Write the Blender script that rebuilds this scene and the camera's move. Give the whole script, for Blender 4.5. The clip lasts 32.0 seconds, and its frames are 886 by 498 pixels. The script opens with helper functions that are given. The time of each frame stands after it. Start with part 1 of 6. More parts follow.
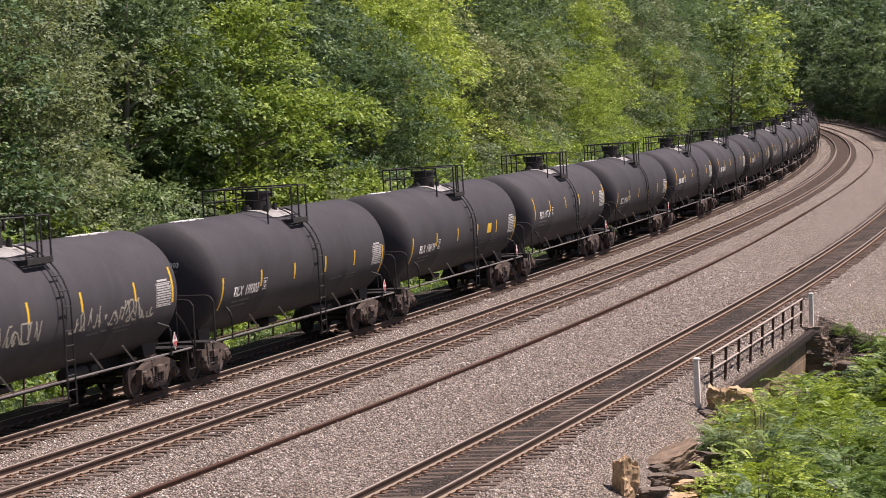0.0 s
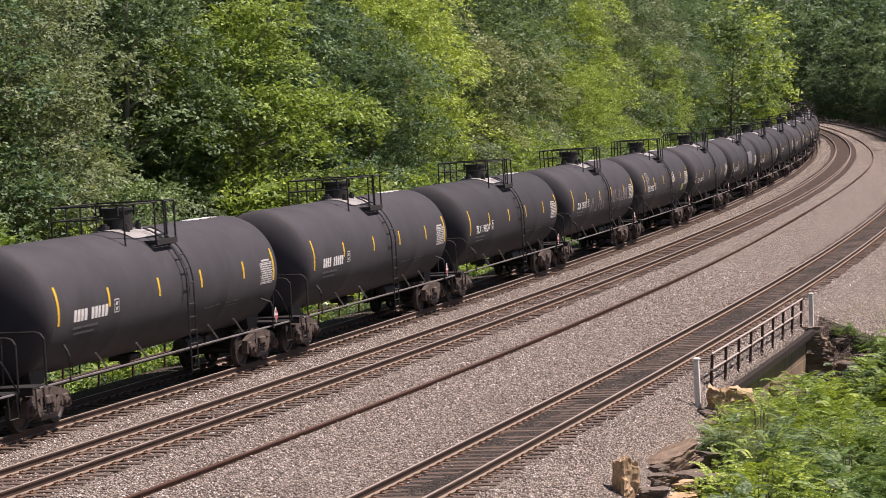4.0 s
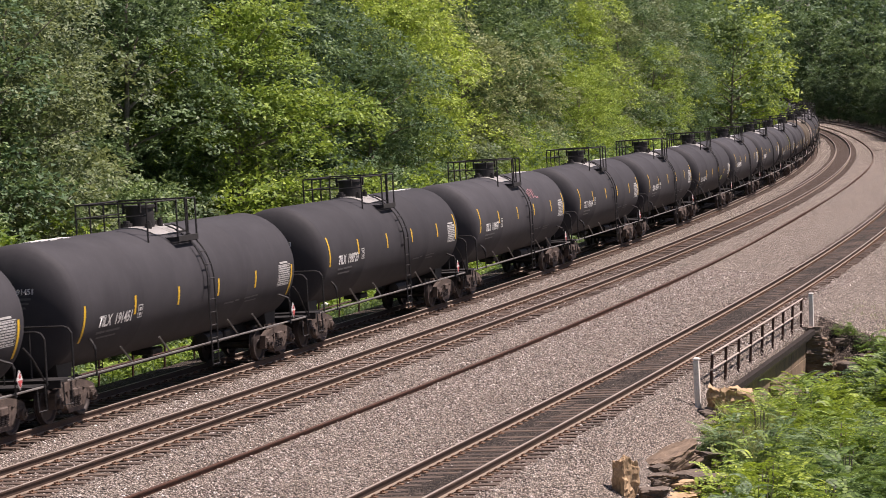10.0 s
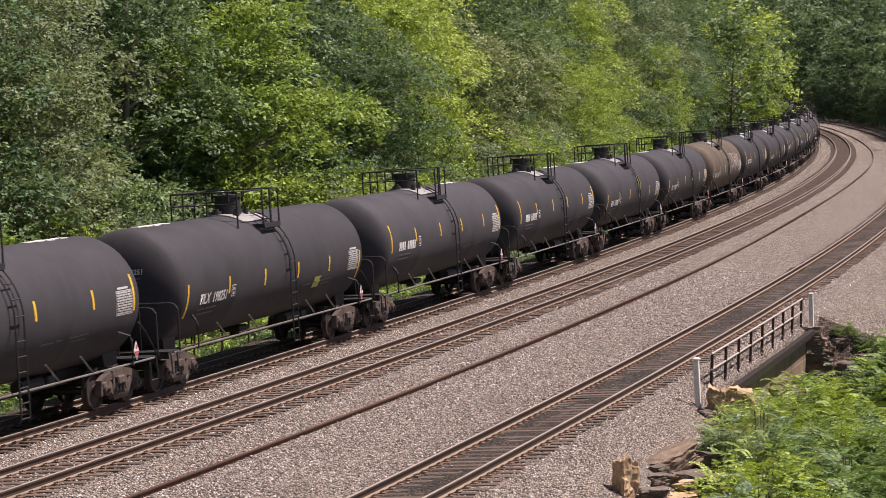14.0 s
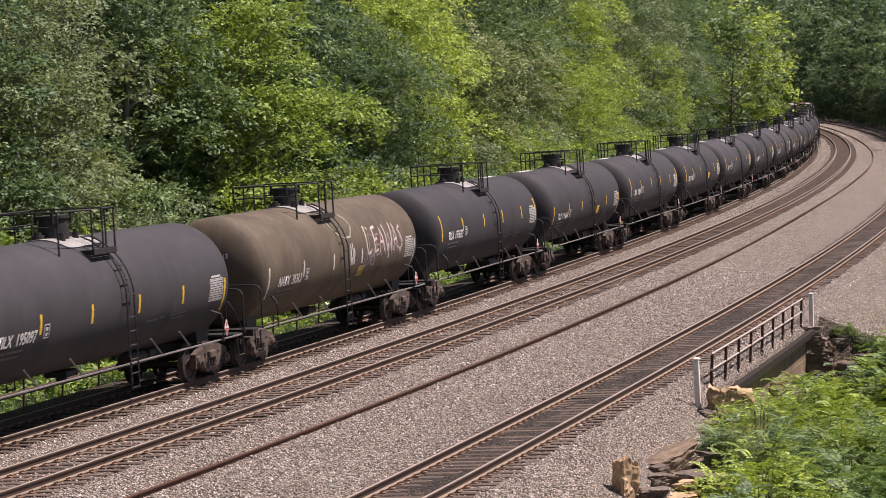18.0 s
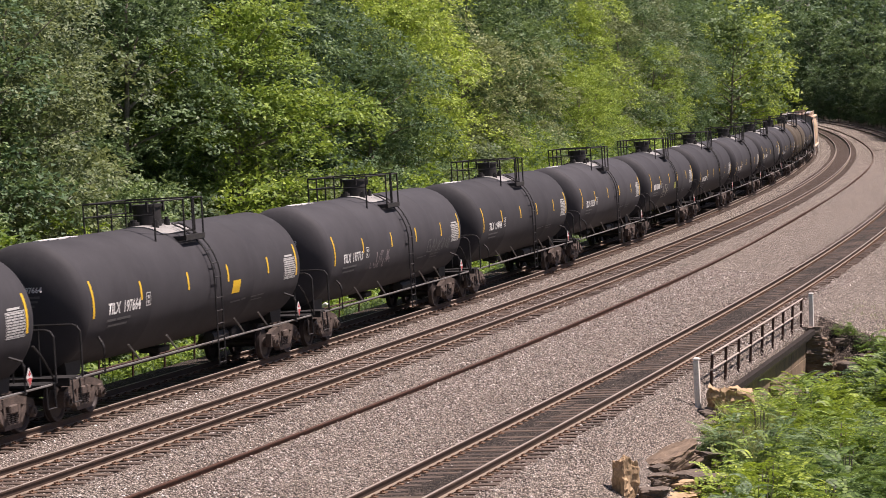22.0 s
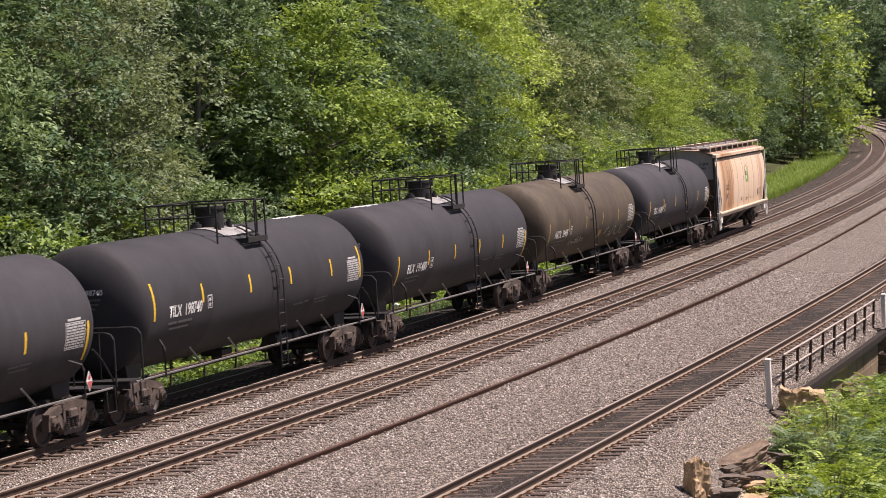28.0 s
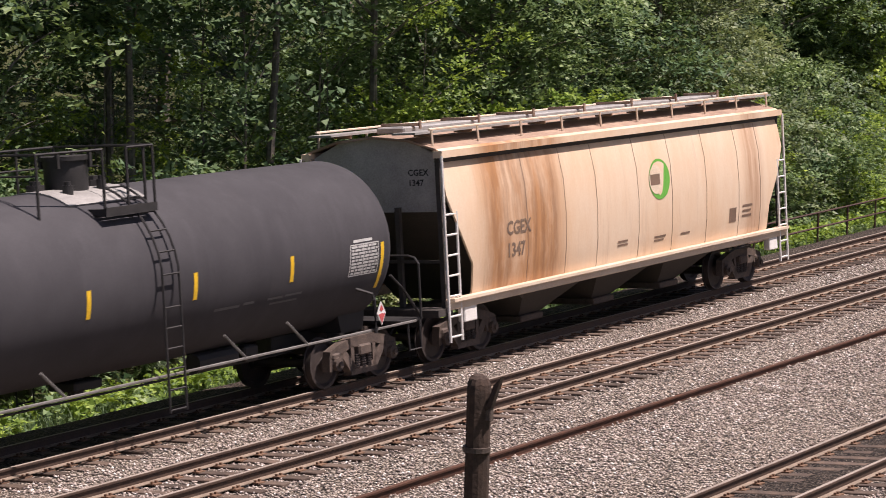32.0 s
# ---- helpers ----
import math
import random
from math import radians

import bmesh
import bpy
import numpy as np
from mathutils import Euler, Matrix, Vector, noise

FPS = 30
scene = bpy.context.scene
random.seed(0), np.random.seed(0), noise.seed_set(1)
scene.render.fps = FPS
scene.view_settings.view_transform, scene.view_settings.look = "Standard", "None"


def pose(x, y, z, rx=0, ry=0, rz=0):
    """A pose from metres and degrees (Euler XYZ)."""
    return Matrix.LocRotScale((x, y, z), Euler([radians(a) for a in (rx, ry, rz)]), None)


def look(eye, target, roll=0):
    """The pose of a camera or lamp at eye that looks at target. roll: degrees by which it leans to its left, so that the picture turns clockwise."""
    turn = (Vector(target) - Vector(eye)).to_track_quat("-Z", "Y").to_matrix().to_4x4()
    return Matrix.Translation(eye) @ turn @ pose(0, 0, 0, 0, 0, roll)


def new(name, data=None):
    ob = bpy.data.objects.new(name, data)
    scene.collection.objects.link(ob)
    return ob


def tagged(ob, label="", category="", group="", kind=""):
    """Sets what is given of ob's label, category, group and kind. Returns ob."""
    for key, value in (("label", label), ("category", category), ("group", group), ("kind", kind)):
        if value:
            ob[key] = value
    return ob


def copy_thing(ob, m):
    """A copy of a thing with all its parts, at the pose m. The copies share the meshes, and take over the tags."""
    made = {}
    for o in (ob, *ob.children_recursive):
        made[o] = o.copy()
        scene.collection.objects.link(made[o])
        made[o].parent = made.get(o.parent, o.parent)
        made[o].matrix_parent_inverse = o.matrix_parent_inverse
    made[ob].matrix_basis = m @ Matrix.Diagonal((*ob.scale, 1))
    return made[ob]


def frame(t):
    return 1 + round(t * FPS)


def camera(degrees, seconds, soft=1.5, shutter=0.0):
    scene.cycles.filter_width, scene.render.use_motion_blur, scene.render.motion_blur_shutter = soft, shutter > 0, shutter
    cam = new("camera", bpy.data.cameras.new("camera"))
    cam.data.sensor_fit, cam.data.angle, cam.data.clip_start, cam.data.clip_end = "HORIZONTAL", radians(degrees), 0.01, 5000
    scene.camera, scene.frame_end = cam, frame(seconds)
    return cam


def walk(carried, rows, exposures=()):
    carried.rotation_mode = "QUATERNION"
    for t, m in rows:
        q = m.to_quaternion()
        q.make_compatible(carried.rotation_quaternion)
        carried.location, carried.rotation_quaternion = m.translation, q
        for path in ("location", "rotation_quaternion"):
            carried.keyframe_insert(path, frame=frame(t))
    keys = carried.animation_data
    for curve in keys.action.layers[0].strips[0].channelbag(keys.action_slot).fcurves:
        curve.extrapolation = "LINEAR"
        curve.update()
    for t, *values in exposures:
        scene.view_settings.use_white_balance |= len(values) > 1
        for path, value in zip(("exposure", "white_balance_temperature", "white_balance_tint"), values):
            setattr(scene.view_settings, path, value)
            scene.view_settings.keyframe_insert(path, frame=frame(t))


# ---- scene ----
from functools import lru_cache

# ---- camera ----
cam = camera(19.773, 32.0, soft=0.6, shutter=0.1)


def cam_pose(yaw, down, roll, back):
    """The camera stands on the bank, 7.8 m above the outer rail; it is drawn back a little while it swings."""
    return (Matrix.Translation((0.0, -back, 7.8)) @ Matrix.Rotation(radians(yaw), 4, "Z")
            @ Matrix.Rotation(radians(90.0 - down), 4, "X") @ Matrix.Rotation(radians(roll), 4, "Z"))


CAM_ROWS = [
    (0.0, 0.0, 4.07, 1.0, 0.0), (24.0, 0.0, 4.07, 1.0, 0.0), (24.5, 0.016, 4.066, 0.99, 0.0),
    (26.5, 0.017, 3.973, 0.978, 0.0), (27.0, 0.091, 3.982, 0.949, 0.0), (27.5, 0.514, 4.024, 0.902, 0.0),
    (28.0, 1.596, 4.082, 0.872, 0.0), (28.3, 1.968, 4.085, 0.885, 0.0), (28.5, 2.147, 4.089, 0.90, 0.0), (28.7, 2.486, 4.11, 0.885, 0.0), (29.0, 3.035, 4.123, 0.866, 0.0),
    (29.5, 4.055, 4.513, 0.99, 1.74), (29.6, 4.245, 4.70, 0.995, 1.74), (29.8, 4.93, 5.14, 1.02, 1.74), (30.0, 5.555, 5.342, 1.03, 1.74), (30.2, 5.96, 5.545, 1.02, 1.74),
    (30.3, 6.44, 5.668, 1.02, 1.74), (30.5, 7.110, 5.797, 1.02, 1.74), (30.7, 7.745, 5.81, 1.015, 1.74), (31.0, 8.655, 5.877, 1.01, 1.74), (31.2, 9.305, 5.935, 0.97, 1.74),
    (31.3, 9.83, 6.217, 0.95, 1.74), (31.4, 10.485, 6.515, 0.93, 1.74), (31.5, 11.39, 6.815, 0.90, 1.74), (31.6, 12.225, 6.91, 0.90, 1.74), (31.9, 13.88, 7.0, 0.90, 1.74),
    (32.0, 14.532, 7.008, 0.90, 1.74)]
walk(cam, [(t, cam_pose(a, b, c, d)) for t, a, b, c, d in CAM_ROWS], [(0.0, 0.47, 6600, 25), (32.0, 0.47, 6600, 25)])

# ---- light ----
SUN = Vector((0.40, 0.08, 0.91)).normalized()   # towards the sun
world = bpy.data.worlds.new("world")
scene.world = world
world.use_nodes = True
wn = world.node_tree
sky = wn.nodes.new("ShaderNodeTexSky")
sky.sky_type = "NISHITA"
sky.sun_disc = False
sky.sun_elevation = math.asin(SUN.z)
sky.sun_rotation = math.atan2(SUN.x, SUN.y)
sky.dust_density = 2.0
wn.links.new(sky.outputs[0], wn.nodes["Background"].inputs[0])
wn.nodes["Background"].inputs[1].default_value = 0.052
sun = new("sun", bpy.data.lights.new("sun", "SUN"))
sun.data.energy = 5.0
sun.data.angle = radians(0.6)
sun.data.color = (1.0, 0.94, 0.84)
sun.matrix_world = look((60, 20, 80), Vector((60, 20, 80)) - SUN)

# ---- the line of the railway ----
# s runs along the outer rail of the middle track, away from the camera; o is the distance to its right
S_LO, S_HI, S_STEP = -160, 780, 1.0
SS = np.arange(S_LO, S_HI + 0.5, S_STEP)


def heading(s):
    tail = np.maximum(0.0, s - 430) * 1.5e-3
    s = np.clip(s, -160, 430)
    return -tail + 0.292516 - 6.23056e-4 * s + 3.2934e-7 * s ** 2 - 1.26864e-9 * s ** 3


_h = heading((SS[1:] + SS[:-1]) / 2)
_i0 = int(np.argmin(abs(SS)))
LX = np.concatenate([[0], np.cumsum(np.sin(_h) * S_STEP)])
LY = np.concatenate([[0], np.cumsum(np.cos(_h) * S_STEP)])
LX, LY = LX - LX[_i0] - 7.5663, LY - LY[_i0] + 46.8864


def on_line(s, o, z=0.0):
    """The place s metres along the line and o metres to its right."""
    h = float(heading(s))
    return Vector((float(np.interp(s, SS, LX)) + o * math.cos(h), float(np.interp(s, SS, LY)) - o * math.sin(h), z))


def line_pose(s, o, z=0.0, lean=0.0):
    """A pose whose x runs along the line, away from the camera, and whose y points left; lean: degrees by which its left side sinks."""
    m = Matrix.Rotation(math.pi / 2 - float(heading(s)), 4, "Z") @ Matrix.Rotation(radians(-lean), 4, "X")
    return Matrix.Translation(on_line(s, o, z)) @ m


GAUGE = 1.505
CANT = 4.5
DROP = GAUGE * math.sin(radians(CANT))
# near rail's offset and height of the three tracks
TRACKS = {"far": (-4.0, -0.33), "middle": (0.0, 0.0), "near": (7.292, 0.0)}


def smooth(a, b, x):
    t = min(1.0, max(0.0, (x - a) / (b - a)))
    return t * t * (3 - 2 * t)


PROFILE = [(-420, 26.0), (-150, 20.0), (-60, 7.5), (-30, 0.8), (-16, -1.5), (-11.5, -1.9), (-9.0, -1.45), (-7.2, -0.80), (-6.0, -0.69), (-5.5, -0.664), (-4.0, -0.546), (-3.4, -0.51), (-3.0, -0.50), (-2.6, -0.43), (-2.05, -0.378),
           (-1.5, -0.335), (0.0, -0.217), (0.62, -0.18), (1.0, -0.20), (1.7, -0.24), (3.0, -0.27), (5.2, -0.362), (5.785, -0.335), (7.29, -0.217), (7.9, -0.18), (8.25, -0.22), (9.0, -0.52), (10.4, -1.1), (13.5, -2.6),
           (18.0, -3.4), (40, -3.0), (120, 2.0), (400, 12.0)]


def ground_z(s, o):
    """Height of the ground; past the culvert the near bank widens into a gravel flat."""
    z = float(np.interp(o, [p[0] for p in PROFILE], [p[1] for p in PROFILE]))
    if o > 8.4:
        flat = float(np.interp(o, [8.4, 12, 26, 45, 150, 400], [-0.32, -0.7, -0.9, 1.5, 22.0, 40.0]))
        w = smooth(41.0, 48.0, s)
        z = z * (1 - w) + flat * w
    if 8.68 < o < 40 and 18 < s < 46:
        w = smooth(20.5, 23.5, s) * (1 - smooth(40.5, 44.0, s)) * smooth(8.68, 8.76, o) * (1 - smooth(20, 40, o))
        z = z * (1 - w) - 3.3 * w
    if 8.2 < o < 9.2 and 18 < s < 44:
        z -= 0.20 * smooth(8.2, 8.6, o) * smooth(18.5, 22.0, s) * (1 - smooth(40.2, 42.5, s))
    if o < -14:
        z += 0.5 * noise.noise((s * 0.05, o * 0.05, 3.0)) * min(1.0, (-14 - o) / 10)
    return z

# ---- building helpers ----
def part(name, bm, material, parent=None, label=""):
    """Links a bmesh as one mesh object under a thing or a part."""
    me = bpy.data.meshes.new(name)
    bm.to_mesh(me)
    bm.free()
    return mesh_part(name, me, material, parent, label)


def mesh_part(name, me, material, parent=None, label=""):
    if material is not None and not me.materials:
        me.materials.append(material)
    ob = new(name, me)
    if parent is not None:
        ob.parent = parent
    if label:
        ob["label"] = label
    return ob


def soften(me, angle=40):
    """Shades the mesh smooth but for its sharp edges."""
    me.shade_smooth()
    me.set_sharp_from_angle(angle=radians(angle))
    return me


def add_box(bm, x0, x1, y0, y1, z0, z1, m=None, bevel=0.0):
    g = bmesh.ops.create_cube(bm, size=1.0)
    vs = g["verts"]
    bmesh.ops.transform(bm, matrix=Matrix.Translation(((x0 + x1) / 2, (y0 + y1) / 2, (z0 + z1) / 2)) @ Matrix.Diagonal((x1 - x0, y1 - y0, z1 - z0, 1)), verts=vs)
    if bevel > 0:
        es = list({e for v in vs for e in v.link_edges})
        g2 = bmesh.ops.bevel(bm, geom=es, offset=bevel, segments=1, affect="EDGES")
        vs = list({v for f in g2["faces"] for v in f.verts} | {v for v in vs if v.is_valid})
    if m is not None:
        bmesh.ops.transform(bm, matrix=m, verts=vs)
    return vs


def add_rod(bm, a, b, r, n=6, r2=None):
    """A round bar from a to b."""
    a, b = Vector(a), Vector(b)
    d = b - a
    m = Matrix.Translation((a + b) / 2) @ d.to_track_quat("Z", "Y").to_matrix().to_4x4()
    bmesh.ops.create_cone(bm, cap_ends=True, segments=n, radius1=r, radius2=r if r2 is None else r2, depth=d.length, matrix=m)


def add_pipe(bm, pts, r, n=6):
    """A round bar bent through the points."""
    pts = [Vector(p) for p in pts]
    rings = []
    for i, p in enumerate(pts):
        d = (pts[min(i + 1, len(pts) - 1)] - pts[max(i - 1, 0)]).normalized()
        q = d.to_track_quat("Z", "Y")
        rings.append([bm.verts.new(p + q @ Vector((r * math.cos(2 * math.pi * k / n), r * math.sin(2 * math.pi * k / n), 0))) for k in range(n)])
    for a, b in zip(rings, rings[1:]):
        for k in range(n):
            bm.faces.new((a[k], a[(k + 1) % n], b[(k + 1) % n], b[k]))
    bm.faces.new(list(reversed(rings[0])))
    bm.faces.new(rings[-1])


def add_lathe(bm, profile, n=24, m=None):
    """A body turned about the x axis from (x, r) pairs."""
    rings = []
    for x, r in profile:
        if r < 1e-4:
            rings.append([bm.verts.new((x, 0, 0))])
        else:
            rings.append([bm.verts.new((x, r * math.cos(2 * math.pi * k / n), r * math.sin(2 * math.pi * k / n))) for k in range(n)])
    for a, b in zip(rings, rings[1:]):
        for k in range(n):
            j = (k + 1) % n
            if len(a) == 1:
                bm.faces.new((a[0], b[j], b[k]))
            elif len(b) == 1:
                bm.faces.new((a[k], a[j], b[0]))
            else:
                bm.faces.new((a[k], a[j], b[j], b[k]))
    vs = [v for r in rings for v in r]
    if m is not None:
        bmesh.ops.transform(bm, matrix=m, verts=vs)
    bmesh.ops.recalc_face_normals(bm, faces=list({f for v in vs for f in v.link_faces}))
    return vs


def add_slab(bm, outline, y0, y1):
    """A plate whose outline lies in x and z, from y0 to y1."""
    a = [bm.verts.new((x, y0, z)) for x, z in outline]
    b = [bm.verts.new((x, y1, z)) for x, z in outline]
    fs = [bm.faces.new(a), bm.faces.new(list(reversed(b)))]
    for i in range(len(a)):
        j = (i + 1) % len(a)
        fs.append(bm.faces.new((a[j], a[i], b[i], b[j])))
    bmesh.ops.recalc_face_normals(bm, faces=fs)
    return a + b


# ---- materials ----
class Nodes:
    """A short hand for building a node material."""

    def __init__(self, name):
        self.mat = bpy.data.materials.new(name)
        self.mat.use_nodes = True
        self.tree = self.mat.node_tree
        self.bsdf = self.tree.nodes["Principled BSDF"]
        self.out = self.tree.nodes["Material Output"]

    def add(self, kind, **sets):
        n = self.tree.nodes.new(kind)
        for k, v in sets.items():
            if k in n.inputs:
                n.inputs[k].default_value = v
        return n

    def link(self, a, b):
        self.tree.links.new(a, b)

    def coords(self, obj=True):
        return self.add("ShaderNodeTexCoord").outputs["Object" if obj else "Generated"]

    def place(self):
        return self.add("ShaderNodeNewGeometry").outputs["Position"]

    def noise(self, scale, detail=4.0, rough=0.6, vec=None, stretch=None):
        n = self.add("ShaderNodeTexNoise", Scale=scale, Detail=detail, Roughness=rough)
        v = vec if vec is not None else self.coords()
        if stretch:
            mp = self.add("ShaderNodeMapping")
            mp.inputs["Scale"].default_value = stretch
            self.link(v, mp.inputs["Vector"])
            v = mp.outputs[0]
        self.link(v, n.inputs["Vector"])
        return n.outputs["Fac"]

    def ramp(self, fac, stops):
        r = self.add("ShaderNodeValToRGB")
        els = r.color_ramp.elements
        while len(els) < len(stops):
            els.new(0.5)
        for e, (p, c) in zip(els, stops):
            e.position, e.color = p, (c, c, c, 1) if isinstance(c, (int, float)) else (*c, 1)
        self.link(fac, r.inputs[0])
        return r.outputs[0]

    def mix(self, fac, a, b, mode="MIX"):
        n = self.add("ShaderNodeMix")
        n.data_type, n.blend_type = "RGBA", mode
        for sock, v in ((n.inputs[0], fac), (n.inputs[6], a), (n.inputs[7], b)):
            if isinstance(v, (int, float)):
                sock.default_value = v
            elif isinstance(v, tuple):
                sock.default_value = (*v, 1)
            else:
                self.link(v, sock)
        return n.outputs[2]

    def bump(self, height, strength=0.4, dist=0.02):
        b = self.add("ShaderNodeBump", Strength=strength, Distance=dist)
        self.link(height, b.inputs["Height"])
        self.link(b.outputs[0], self.bsdf.inputs["Normal"])

    def set(self, color=None, rough=None, metal=None, spec=None):
        for key, v in (("Base Color", color), ("Roughness", rough), ("Metallic", metal), ("Specular IOR Level", spec)):
            if v is None:
                continue
            if isinstance(v, tuple):
                self.bsdf.inputs[key].default_value = (*v, 1)
            elif isinstance(v, (int, float)):
                self.bsdf.inputs[key].default_value = v
            else:
                self.link(v, self.bsdf.inputs[key])
        return self.mat


def worn(name, color, dark, scale=3.0, rough=0.6, metal=0.0, bump=0.2, random=0.0, fine=40.0, spec=0.4):
    """Paint, stone or wood with stains and a fine grain."""
    n = Nodes(name)
    big = n.noise(scale, 5.0, 0.65)
    c = n.mix(n.ramp(big, [(0.35, 0.0), (0.68, 1.0)]), dark, color)
    g = n.noise(fine, 3.0, 0.6)
    c = n.mix(0.35, c, n.mix(n.ramp(g, [(0.3, 0.0), (0.7, 1.0)]), tuple(v * 0.55 for v in color), tuple(min(1, v * 1.35) for v in color)))
    if random > 0:
        r = n.add("ShaderNodeObjectInfo").outputs["Random"]
        c = n.mix(1.0, c, n.ramp(r, [(0.0, 1 - random), (1.0, 1 + random)]), "MULTIPLY")
    n.bump(g, bump, 0.01)
    return n.set(c, n.ramp(big, [(0.3, rough * 0.85), (0.7, min(1, rough * 1.15))]), metal, spec)


def ballast_material(name, dark=1.0):
    n = Nodes(name)
    pos = n.place()
    vor = n.add("ShaderNodeTexVoronoi", Scale=25.0, Randomness=1.0)
    n.link(pos, vor.inputs["Vector"])
    tone = n.add("ShaderNodeSeparateColor")
    n.link(vor.outputs["Color"], tone.inputs[0])
    c = n.ramp(tone.outputs[0], [(0.0, (0.08, 0.068, 0.058)), (0.35, (0.318, 0.262, 0.212)), (0.75, (0.575, 0.485, 0.405)), (1.0, (0.90, 0.81, 0.72))])
    big = n.noise(0.35, 4.0, 0.6, pos)
    c = n.mix(n.ramp(big, [(0.35, 0.0), (0.7, 0.55)]), c, n.mix(0.5, c, (0.24, 0.17, 0.13)))
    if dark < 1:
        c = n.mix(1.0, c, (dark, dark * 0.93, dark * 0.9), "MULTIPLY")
    # the shade between the stones is painted into the colour
    gap_shade = n.ramp(vor.outputs["Distance"], [(0.3, 1.0), (0.68, 0.06)])
    c = n.mix(1.0, c, gap_shade, "MULTIPLY")
    h = n.ramp(vor.outputs["Distance"], [(0.0, 1.0), (0.8, 0.0)])
    n.bump(h, 1.0, 0.035)
    return n.set(c, 0.85, 0.0, 0.25)


def leaf_material(name, light, mid, dark):
    """Leaf: each island and each tree a little different, some light passing through."""
    n = Nodes(name)
    isl = n.add("ShaderNodeNewGeometry").outputs["Random Per Island"]
    c = n.ramp(isl, [(0.0, dark), (0.5, mid), (1.0, light)])
    r = n.add("ShaderNodeObjectInfo").outputs["Random"]
    c = n.mix(1.0, c, n.ramp(r, [(0.0, (0.80, 0.88, 0.9)), (1.0, (1.55, 1.42, 1.2))]), "MULTIPLY")
    n.set(c, 0.5, 0.0, 0.22)
    tr = n.add("ShaderNodeBsdfTranslucent")
    n.link(n.mix(0.5, c, (light[0] * 1.3, light[1] * 1.3, light[2] * 0.6)), tr.inputs["Color"])
    mx = n.add("ShaderNodeMixShader")
    mx.inputs[0].default_value = 0.30
    n.link(n.bsdf.outputs[0], mx.inputs[1])
    n.link(tr.outputs[0], mx.inputs[2])
    n.link(mx.outputs[0], n.out.inputs["Surface"])
    return n.mat


def forest_floor_material():
    n = Nodes("weedy_soil")
    pos = n.place()
    a = n.noise(0.8, 6.0, 0.65, pos)
    b = n.noise(9.0, 4.0, 0.7, pos)
    c = n.ramp(a, [(0.3, (0.045, 0.035, 0.02)), (0.5, (0.055, 0.055, 0.025)), (0.7, (0.075, 0.085, 0.03))])
    c = n.mix(n.ramp(b, [(0.35, 0.0), (0.7, 0.6)]), c, (0.09, 0.115, 0.04))
    n.bump(b, 0.8, 0.12)
    return n.set(c, 0.9, 0.0, 0.2)


def tank_material(name, base, dust, streak):
    """Matt tank coating, chalky in the sun, with dust and faint runs down the side."""
    n = Nodes(name)
    co = n.coords()
    big = n.noise(0.7, 5.0, 0.6, co)
    runs = n.noise(3.0, 4.0, 0.6, co, (1.0, 1.0, 0.08))
    fine = n.noise(30.0, 3.0, 0.7, co)
    c = n.mix(n.ramp(big, [(0.35, 0.0), (0.75, 1.0)]), base, dust)
    c = n.mix(n.ramp(runs, [(0.5, 0.0), (0.8, streak)]), c, tuple(v * 1.5 for v in dust))
    c = n.mix(n.ramp(fine, [(0.4, 0.0), (0.8, 0.25)]), c, tuple(v * 0.6 for v in base))
    r = n.add("ShaderNodeObjectInfo").outputs["Random"]
    c = n.mix(1.0, c, n.ramp(r, [(0.0, 0.85), (1.0, 1.18)]), "MULTIPLY")
    n.bump(fine, 0.08, 0.01)
    return n.set(c, 0.74, 0.0, 0.25)


def stone_material():
    """Crushed stone, each piece of its own tone."""
    n = Nodes("crushed_stone")
    isl = n.add("ShaderNodeNewGeometry").outputs["Random Per Island"]
    c = n.ramp(isl, [(0.0, (0.16, 0.13, 0.12)), (0.5, (0.38, 0.31, 0.27)), (0.85, (0.55, 0.48, 0.43)), (1.0, (0.85, 0.80, 0.76))])
    return n.set(c, 0.85, 0.0, 0.3)


